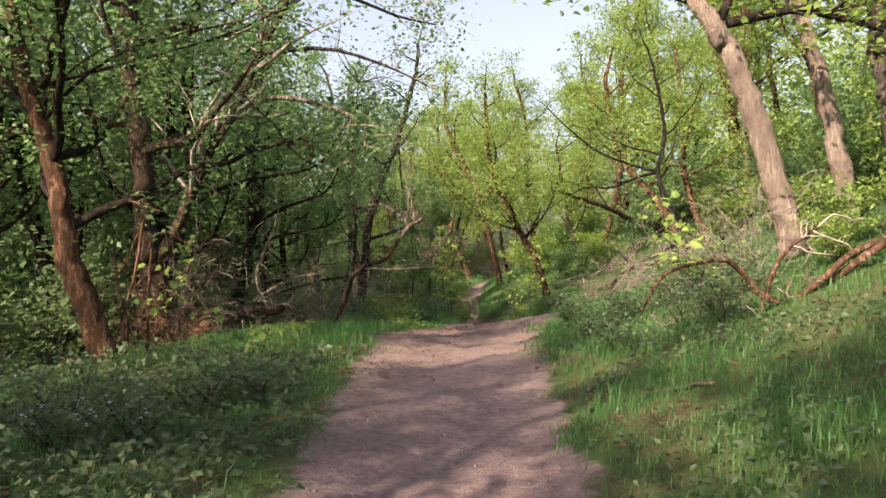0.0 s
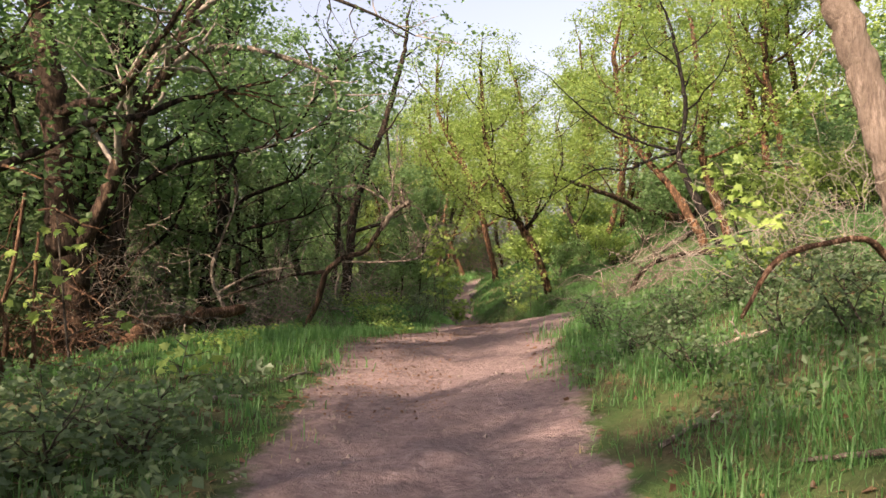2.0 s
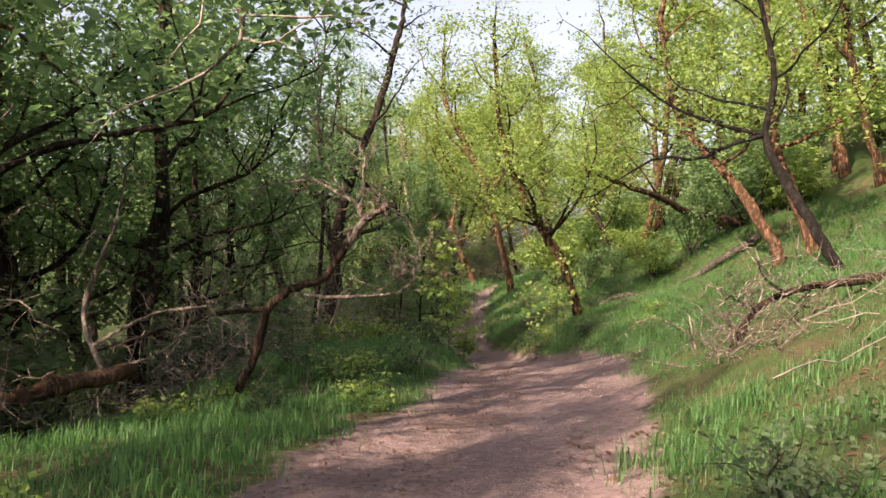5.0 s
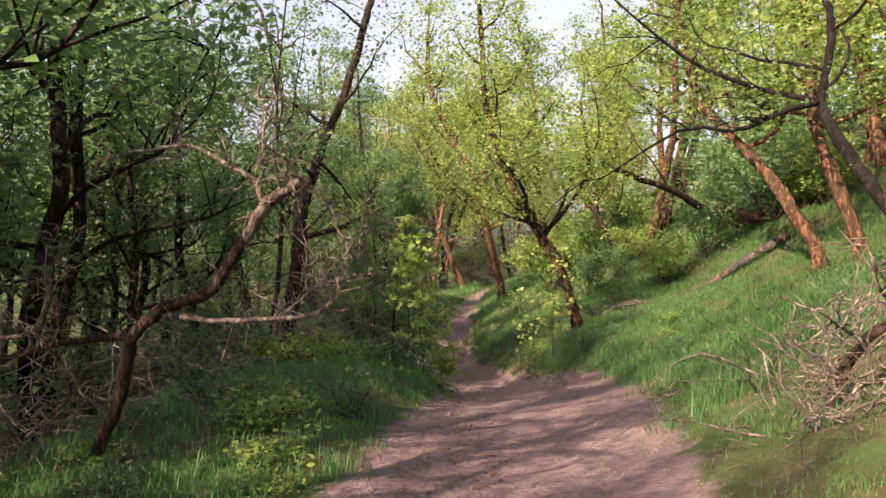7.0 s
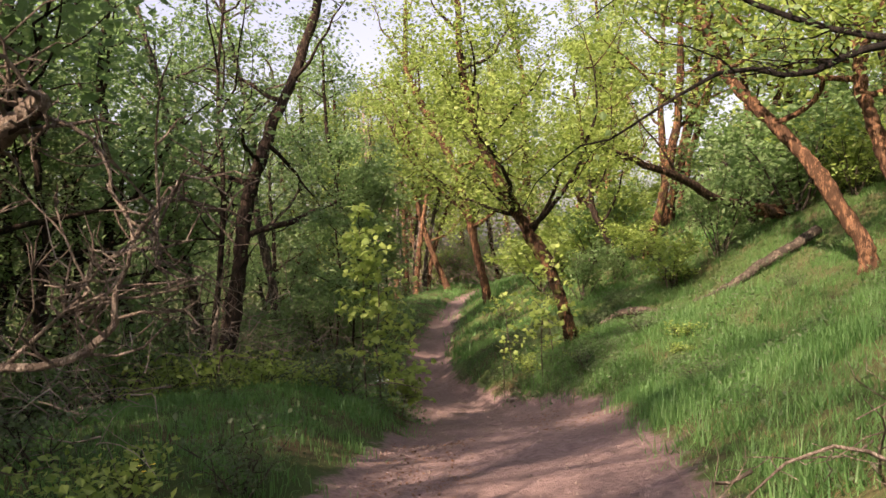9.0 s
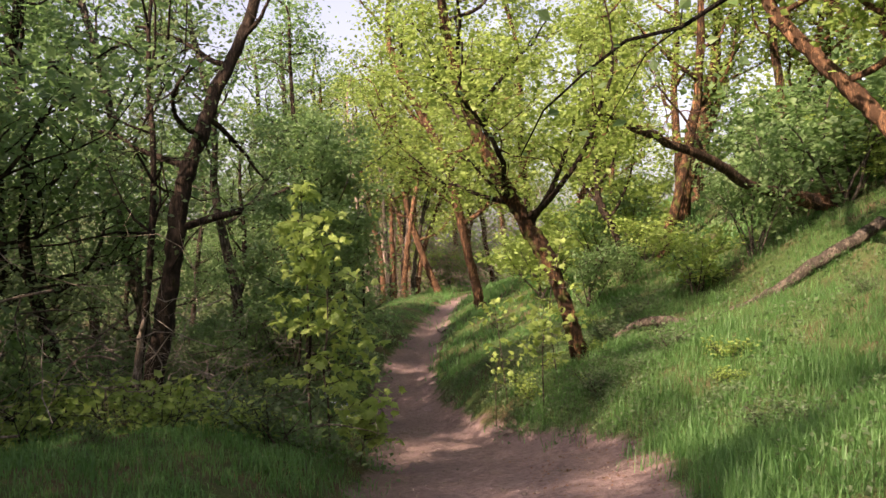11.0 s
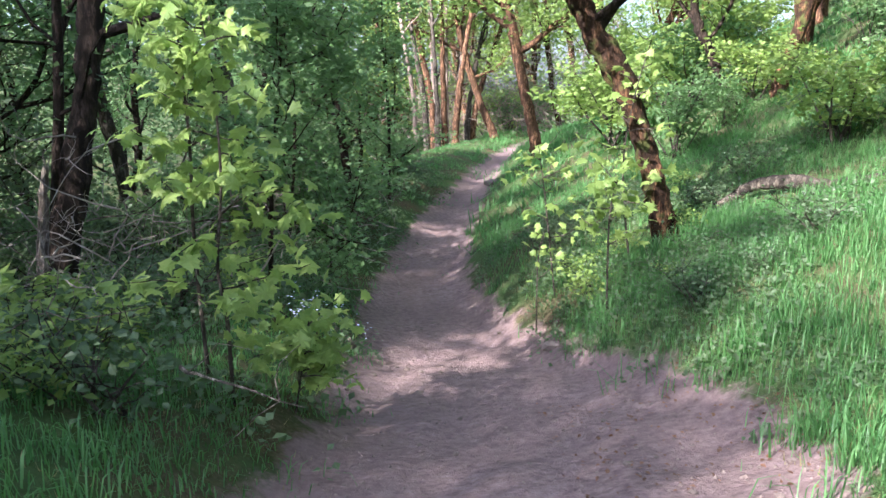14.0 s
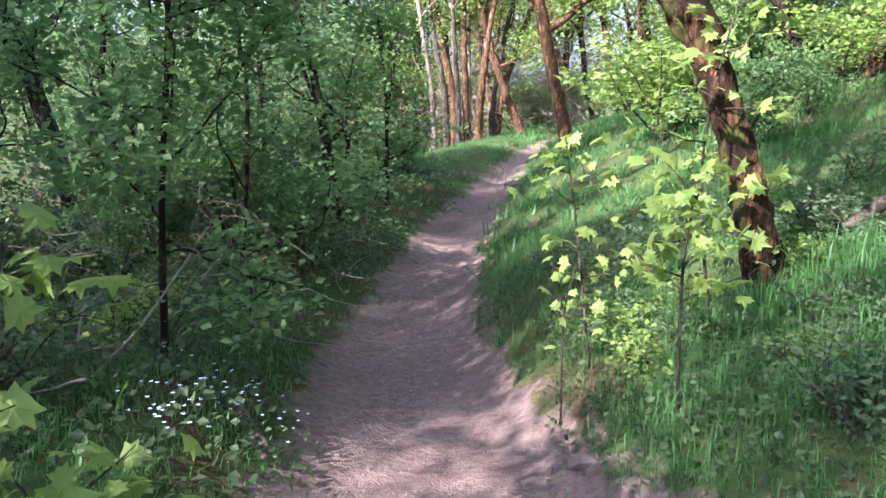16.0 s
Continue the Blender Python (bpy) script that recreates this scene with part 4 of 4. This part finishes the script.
bushes((3,), 12, -3.6, -1.0, 3.5, 6.8, 0.5, 0.9, 0.3)
bushes((3, 4), 22, -3.2, 0.6, 20, 31, 0.4, 0.9, 0.3)
bushes((3, 4), 18, 1.6, 4.6, 22, 28, 0.3, 0.6, 0.25)
bushes((3,), 7, 3.0, 7.0, 17, 27, 0.3, 0.6, 0.5)
bushes((3,), 10, 1.3, 3.4, 6.5, 10, 0.4, 0.7, 0.35)
bushes((4, 3), 10, -2.6, -0.3, 12, 17.5, 0.4, 0.8, 0.35)
for x, y, s in ((-1.9, 9.9, 0.6), (-0.5, 21.2, 0.9), (-1.5, 21.6, 1.1), (-1.9, 22.3, 1.4), (-2.5, 21.9, 1.3), (-1.1, 22.7, 1.1), (-2.1, 23.2, 1.3), (2.9, 9.1, 0.8), (3.3, 9.6, 0.9)):
    set_bush(4, x, y, s)
for x, y, s in ((3.5, 7.3, 0.4), (3.9, 8.2, 0.5)):
    set_bush(0, x, y, s)
for x, y, s in ((1.2, 58.5, 1.7), (2.3, 59.2, 1.8), (0.1, 58.8, 1.6), (-1.2, 58.2, 1.6), (0.7, 60.5, 2.0)):
    set_bush(0, x, y, s)


# two off-view trees above the gully, added for shade; the thicket on the hillside
for x, y, s in ((-6.6, -1.2, 1.05), (-7.2, 11.3, 1.15)):
    plant((1,), x, y, s)
for x, y, s in ((9.6, 32.4, 0.8), (8.6, 30.5, 0.85), (10.2, 27.6, 0.95), (11.6, 33.0, 1.1), (7.4, 34.5, 0.95), (12.5, 25.0, 1.05)):
    plant((3,), x, y, s)
bushes((0, 1, 1), 11, 4.2, 9.5, 26.6, 31.5, 0.55, 1.0, 0.8)


# ---- low herbs and the woods beyond ----
def herbs(name, label, x0, x1, y0, y1, count, size, tall, mat, seed, margin, cover=0.5):
    """Patches of low broad-leaved plants over the ground."""
    rg = np.random.default_rng(seed)
    x, y = rg.uniform(x0, x1, count), rg.uniform(y0, y1, count)
    patch = 0.5 + 0.25 * np.sin(3.1 * x + 2 * np.sin(1.3 * y)) + 0.25 * np.sin(2.6 * y + 2.2 * np.cos(1.7 * x))
    ok = off_trail(margin)(x, y, rg) & (patch + rg.normal(0, 0.12, count) > 1 - cover)
    x, y, patch = x[ok], y[ok], patch[ok]
    g = Geo()
    leaves(g, np.stack([x, y, height(x, y) + tall * patch * rg.uniform(0.1, 1.1, len(x))], 1), size, rg, 0.55)
    return tagged(new(name, g.mesh(name, mat, False)), label, "herbs", kind="stuff")


herbs("bank_herbs", "low leafy weeds among the bank grass", 0.7, 5.0, 2.5, 10.5, 12000, 0.045, 0.15, HERB, 401, 0.2, 0.5)
herbs("verge_herbs", "dark low herbs crowding the verge", -4.2, 0.0, 2.0, 8.0, 13000, 0.06, 0.22, HERB, 402, 0.15, 0.65)
herbs("hillside_herbs", "patches of leafy weeds on the hillside", 2.5, 8.5, 15.0, 29.0, 15000, 0.045, 0.22, HERB, 403, 0.4, 0.45)
herbs("trailside_herbs", "creeping green herbs beside the narrow trail", 1.4, 4.0, 21.5, 28.0, 22000, 0.042, 0.16, HERB, 404, 0.03, 0.6)
herbs("shade_herbs", "dark leafy undergrowth at the trail's shaded edge", -4.0, 1.0, 21.5, 36.0, 24000, 0.065, 0.28, HERB, 405, 0.05, 0.65)


def far_woods(name, label, boxes, seed, mat, size=0.22):
    """A deep screen of far foliage, uneven along its top, over thin trunks' height."""
    rg = np.random.default_rng(seed)
    g = Geo()
    for x0, x1, y0, y1, tall, count in boxes:
        x, y = rg.uniform(x0, x1, count), rg.uniform(y0, y1, count)
        crest = tall * (0.7 + 0.18 * np.sin(0.55 * x + 0.4 * y) + 0.14 * np.sin(1.3 * y - 0.9 * x) + 0.1 * np.sin(2.7 * x + 1.9 * y))
        z = height(x, y, False) + crest * rg.uniform(0.02, 1.0, count) ** 0.8
        c = np.stack([x, y, z], 1)
        leaves(g, np.concatenate([c + rg.normal(0, 0.3, c.shape) for _ in range(3)]), size, rg, 0.5)
    return tagged(new(name, g.mesh(name, mat, False)), label, "woods", kind="stuff")


# shade beyond the gully is carried by the darker leaf colour
far_woods("far_woods", "dense woodland beyond the gully, its leaves toned dark for shade", ((-24, -14, 6, 62, 16.0, 13000), (-14, -5, 46, 62, 14.0, 5500)), 411, LEAF_SHADE)
# the paler leaf colour here stands in for sunlight on the far end
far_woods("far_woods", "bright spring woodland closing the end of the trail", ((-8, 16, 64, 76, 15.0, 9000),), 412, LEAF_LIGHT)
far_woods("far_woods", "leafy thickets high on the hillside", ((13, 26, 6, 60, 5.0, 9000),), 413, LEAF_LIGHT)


# ---- young maples by the trail, leaf by leaf ----
def maple_leaf():
    """One five-lobed leaf, about a unit across, its stalk at the origin."""
    out = [(0.0, 0.0, 0.0), (0.2, 0.02, 0.0), (0.42, -0.02, -0.05), (0.33, 0.2, 0.03), (0.56, 0.36, -0.06), (0.34, 0.44, 0.04), (0.3, 0.62, 0.02), (0.13, 0.62, 0.05),
           (0.0, 0.98, -0.08)]
    pts = out + [(-x, y, z) for x, y, z in out[1:-1]][::-1]
    g = Geo()
    n = len(pts)
    g.add(np.array(pts + [(0.0, 0.35, 0.07)]), None, np.array([(i, (i + 1) % n, n) for i in range(n)]))
    return g.mesh("leaf", LEAF_MAPLE, False)


LEAF_MESH = maple_leaf()


def maple(name, knots, label, seed, branches, per, reach, size, low=0.15, radius=0.014):
    """A young maple: stem, level side branches, and single leaves."""
    rng = np.random.default_rng(seed)
    base = np.array(knots[0], float)
    top = thing(name, tuple(base), label, "sapling")
    stem = curve(np.array(knots, float) - base, 24)
    g = Geo()
    tube(g, stem, np.linspace(radius, 0.004, 24), 6, rng, 0.1)
    part("stem", g, BARK_GREY, top)
    for i in range(branches):
        u = low + (1 - low) * (i + 0.5) / branches
        p = stem[int(u * 23)]
        az = i * 2.4 + rng.uniform(-0.6, 0.6)
        length = reach * (1.05 - 0.45 * u) * rng.uniform(0.7, 1.2)
        w = wander(rng, p, (math.cos(az), math.sin(az), rng.uniform(0.0, 0.6)), length, 7, 0.18)
        g = Geo()
        tube(g, w, np.linspace(0.006, 0.002, 7), 5)
        br = part("branch", g, BARK_GREY, top)
        for j in range(per):
            q = w[rng.integers(2, 7)] + rng.normal(0, 1, 3) * (0.075, 0.075, 0.03)
            lf = new("leaf", LEAF_MESH)
            lf.parent = br
            lf.matrix_basis = Matrix.LocRotScale(tuple(q), Euler((rng.normal(-0.55, 0.55), rng.normal(0, 0.5), rng.uniform(0, 6.28))), (size * rng.uniform(0.65, 1.25),) * 3)
    return top


maple("maple_sapling", [(0.24, 22.0, ground_z(0.24, 22.0) - 0.03), (0.22, 22.0, -0.25), (0.18, 22.0, 0.04), (0.22, 22.0, 0.5), (0.2, 22.0, 1.0), (0.15, 22.0, 1.35)],
      "yellow-green young maple leaning over the trail's edge", 301, 18, 17, 0.6, 0.105)
maple("maple_sapling", [(0.05, 22.15, ground_z(0.05, 22.15) - 0.03), (0.0, 22.15, 0.1), (0.02, 22.1, 0.7), (-0.02, 22.1, 1.3), (-0.05, 22.1, 1.75)],
      "slender leafy maple sapling behind the trail's edge", 315, 17, 17, 0.5, 0.105, 0.3)
maple("maple_sapling", [(0.48, 22.4, ground_z(0.48, 22.4) - 0.03), (0.55, 22.35, -0.6), (0.6, 22.3, -0.35)], "low bright maple seedling at the trail's edge", 302, 12, 15, 0.38, 0.1, 0.2, 0.009)
maple("maple_sapling", [(2.58, 24.3, ground_z(2.58, 24.3) - 0.03), (2.57, 24.3, -0.02), (2.62, 24.3, 0.3)], "small maple sapling in the grass by the mossy tree", 303, 10, 11, 0.45, 0.1, 0.35, 0.011)
maple("maple_sapling", [(2.23, 25.3, ground_z(2.23, 25.3) - 0.03), (2.12, 25.3, -0.02), (2.04, 25.3, 0.5)], "thin maple sapling with pale young leaves", 304, 9, 7, 0.4, 0.085, 0.3, 0.009)
maple("maple_sapling", [(2.05, 25.0, ground_z(2.05, 25.0) - 0.03), (2.05, 25.0, -0.5), (2.1, 25.0, -0.25)], "tiny maple seedling beside the trail", 305, 5, 6, 0.25, 0.08, 0.3, 0.007)
maple("maple_sapling", [(2.75, 8.9, ground_z(2.75, 8.9) - 0.03), (2.6, 8.9, 0.9), (2.45, 8.9, 1.3), (2.35, 8.9, 1.75)], "bright yellow-green maple sapling on the bank", 306, 12, 11, 0.5, 0.1, 0.25)
maple("maple_sapling", [(-1.75, 8.0, ground_z(-1.75, 8) - 0.03), (-1.75, 8.0, 0.2), (-1.7, 8.0, 0.42)], "tiny bright maple seedling among dark herbs", 307, 5, 7, 0.28, 0.085, 0.3, 0.007)
maple("maple_sapling", [(-2.6, 8.2, ground_z(-2.6, 8.2) - 0.03), (-2.65, 8.2, 0.6), (-2.7, 8.2, 1.3)], "leafy maple sapling at the foot of the orange tree", 308, 6, 7, 0.4, 0.09, 0.3)
maple("maple_sapling", [(2.85, 24.95, ground_z(2.85, 24.95) - 0.03), (2.75, 24.9, 0.3), (2.8, 24.85, 0.9), (2.95, 24.85, 1.5)], "maple shoots growing up against the mossy trunk", 309, 13, 9, 0.5, 0.095, 0.2, 0.01)

tree("leafy_young_tree", [(-0.45, 25.2, -0.9), (-0.4, 25.2, 0.2), (-0.3, 25.2, 1.2), (-0.25, 25.2, 2.3)], 0.024, 0.012, "leafy young tree in the shade beside the trail", 311, BARK_DARK, LEAF_MID, 15, 0.2, 1.05, 8500, 0.068, clump=0.16)
tree("leafy_young_tree", [(-1.1, 28.5, -0.8), (-1.0, 28.5, 0.6), (-1.1, 28.5, 1.8), (-1.0, 28.5, 3.2)], 0.03, 0.015, "leafy young tree in the shade beside the trail", 312, BARK_DARK, LEAF_MID, 11, 0.15, 1.1, 4200, 0.085, clump=0.2)
tree("leafy_young_tree", [(-0.3, 32.5, -0.9), (-0.3, 32.5, 0.6), (-0.4, 32.5, 1.8), (-0.4, 32.5, 3.4)], 0.03, 0.015, "leafy young tree in the shade beside the trail", 313, BARK_DARK, LEAF_MID, 11, 0.12, 1.1, 4000, 0.09, clump=0.2)


# ---- small things ----
def stone_mesh(seed):
    rng = np.random.default_rng(seed)
    bm = bmesh.new()
    bmesh.ops.create_icosphere(bm, subdivisions=1, radius=1.0)
    for v in bm.verts:
        v.co *= rng.uniform(0.75, 1.15)
        v.co.z *= 0.6
    me = bpy.data.meshes.new("stone")
    bm.to_mesh(me)
    bm.free()
    me.materials.append(STONE)
    return me


STONES = [stone_mesh(i) for i in range(4)]
rs = np.random.default_rng(41)
for _ in range(220):
    y = rs.uniform(20, 27) if rs.uniform() < 0.75 else rs.uniform(6, 20)
    c, w = float(along(y, TRAIL_C)), float(along(y, TRAIL_W)) / 2
    x = c + rs.uniform(-0.95, 0.95) * w
    s = 0.008 + 0.017 * rs.uniform() ** 2.5
    ob = new("stone", STONES[int(rs.integers(4))])
    ob.matrix_basis = Matrix.LocRotScale((x, y, ground_z(x, y) + s * 0.25), Euler((0, 0, rs.uniform(0, 6.28))), (s, s * rs.uniform(0.7, 1.3), s))
    tagged(ob, "small brown stone on the dirt trail", "stone", "loose stones on the trail")
for x, y, s in ((1.52, 35.3, 0.18), (2.15, 24.4, 0.09), (0.55, 23.4, 0.05)):
    ob = new("stone", STONES[1])
    ob.matrix_basis = Matrix.LocRotScale((x, y, ground_z(x, y) + s * 0.2), Euler((0, 0, x * 9)), (s, s * 1.2, s * 0.9))
    tagged(ob, "pinkish-brown rock embedded at the trail's edge", "rock")
branch_thing("cut_log", [([(0.47, 24.4, ground_z(0.47, 24.4) + 0.03), (0.35, 24.55, ground_z(0.35, 24.55) + 0.035), (0.15, 24.8, ground_z(0.15, 24.8) + 0.03)], 0.04, 0.045)], "short pale broken log in the grass by the trail", 58, WOOD_DEAD, "log", TWIG, 0, 0.1)


def flowers(name, at, spread_xy, count, height_z, size, label, seed, mat):
    """A patch of small flowers on short stalks."""
    rng = np.random.default_rng(seed)
    g = Geo()
    for _ in range(count):
        x, y = at[0] + rng.normal(0, spread_xy), at[1] + rng.normal(0, spread_xy)
        c = np.array([x, y, ground_z(x, y) + height_z * rng.uniform(0.6, 1.2)])
        for k in range(5):
            a = k * 1.2566 + rng.uniform(0, 0.4)
            d = np.array([math.cos(a), math.sin(a), 0.25])
            s = np.array([-math.sin(a), math.cos(a), 0.0])
            g.add(np.array([c, c + d * size * 0.6 + s * size * 0.35, c + d * size, c + d * size * 0.6 - s * size * 0.35]), np.array([[0, 1, 2, 3]]))
    return tagged(new(name, g.mesh(name, mat, False)), label, "flowers", kind="stuff")


flowers("blue_flowers", (0.25, 24.5), 0.16, 46, 0.24, 0.012, "small pale-blue flowers in the shaded verge", 81, FLOWER)
flowers("blue_flowers", (0.12, 23.97), 0.1, 30, 0.24, 0.012, "small pale-blue flowers in the shaded verge", 82, FLOWER)
flowers("blue_flowers", (-2.0, 4.6), 0.18, 36, 0.25, 0.012, "small pale-blue flowers among dark herbs", 83, FLOWER)
flowers("yellow_flower", (-0.8, 16.5), 0.03, 4, 0.2, 0.02, "yellow dandelion in the verge grass", 84, YELLOW)


def litter(name, x0, x1, y0, y1, count, size, label, seed, mat):
    """Dry leaf crumbs lying on the trail."""
    rng = np.random.default_rng(seed)
    x, y = rng.uniform(x0, x1, count), rng.uniform(y0, y1, count)
    x = x + 0.5 * (along(y, TRAIL_C) - along((y0 + y1) / 2, TRAIL_C))
    g = Geo()
    leaves(g, np.stack([x, y, height(x, y) + 0.006], 1), size, rng, 0.9)
    return tagged(new(name, g.mesh(name, mat, False)), label, "leaf litter", kind="stuff")


DRY = leaf_mat("dry_brown_leaf", (0.07, 0.035, 0.022), (0.2, 0.11, 0.07), (0.16, 0.09, 0.05))
litter("leaf_litter", 0.3, 1.1, 12.5, 19.5, 1300, 0.026, "dry reddish-brown leaf crumbs on the trail", 91, DRY)
litter("leaf_litter", -0.9, 0.2, 7.0, 14.0, 1700, 0.026, "dry brown leaf crumbs along the trail's edge", 92, DRY)
litter("leaf_litter", 2.0, 3.3, 19.5, 23.0, 500, 0.028, "dry brown leaf crumbs on the worn bank", 93, DRY)
litter("leaf_litter", -3.8, -0.8, 3.5, 9.0, 900, 0.05, "dry brown leaves under the low herbs", 94, DRY)
litter("leaf_litter", 0.8, 4.5, 4.0, 12.0, 1400, 0.05, "dry brown leaves in the bank grass", 95, DRY)
branch_thing("broken_stub", [([(-2.85, 25.5, ground_z(-2.85, 25.5) - 0.05), (-2.8, 25.5, -0.2), (-2.7, 25.45, 0.25)], 0.07, 0.03)], "splintered pale stub beside the dark tree", 59, WOOD_DEAD, "stub", WOOD_DEAD, 4, 0.3)
for i, (x, y, a, n) in enumerate(((1.2, 6.0, 0.4, 0.35), (1.5, 5.1, 2.2, 0.45), (-1.3, 7.4, 0.9, 0.6), (-1.0, 8.3, 1.2, 0.4), (1.9, 7.4, 2.9, 0.5))):
    dx, dy = math.cos(a) * n / 2, math.sin(a) * n / 2
    branch_thing("fallen_stick", [([(x - dx, y - dy, ground_z(x - dx, y - dy) + 0.015), (x, y + 0.02, ground_z(x, y) + 0.025), (x + dx, y + dy, ground_z(x + dx, y + dy) + 0.015)], 0.014, 0.009)],
                 "dry pale stick lying in the grass", 601 + i, WOOD_DEAD, "stick", TWIG, 2, 0.15, sides=6)


def crumbs(name, count, seed, label):
    """Small clods of dry earth strewn over the trail, thickest along its worn edges."""
    rg = np.random.default_rng(seed)
    y = rg.uniform(2.0, 28.0, count)
    c, w = along(y, TRAIL_C), along(y, TRAIL_W) / 2
    side = np.sign(rg.uniform(-1, 1, count)) * rg.uniform(0, 1, count) ** 0.6
    x = c + side * w * 1.02 + 0.1 * np.sin(4 * y)
    s = (0.004 + 0.013 * rg.uniform(0, 1, count) ** 3)[:, None]
    p = np.stack([x, y, height(x, y) + 0.002], 1)
    a = rg.uniform(0, 6.28, count)
    corners = [p + s * np.stack([np.cos(a + k * 1.57) * rg.uniform(0.7, 1.2, count), np.sin(a + k * 1.57) * rg.uniform(0.7, 1.2, count), np.full(count, -0.3)], 1) for k in range(4)]
    top_a = p + s * np.stack([rg.normal(0, 0.3, count), rg.normal(0, 0.3, count), rg.uniform(0.5, 1.0, count)], 1)
    v = np.stack(corners + [top_a], 1).reshape(-1, 3)
    b5 = np.arange(count)[:, None] * 5
    g = Geo()
    g.add(v, None, np.concatenate([b5 + np.array(f) for f in ((0, 1, 4), (1, 2, 4), (2, 3, 4), (3, 0, 4))]))
    return tagged(new(name, g.mesh(name, STONE, False)), label, "earth clods", kind="stuff")


crumbs("earth_crumbs", 5200, 431, "small dry clods of earth strewn over the trail")
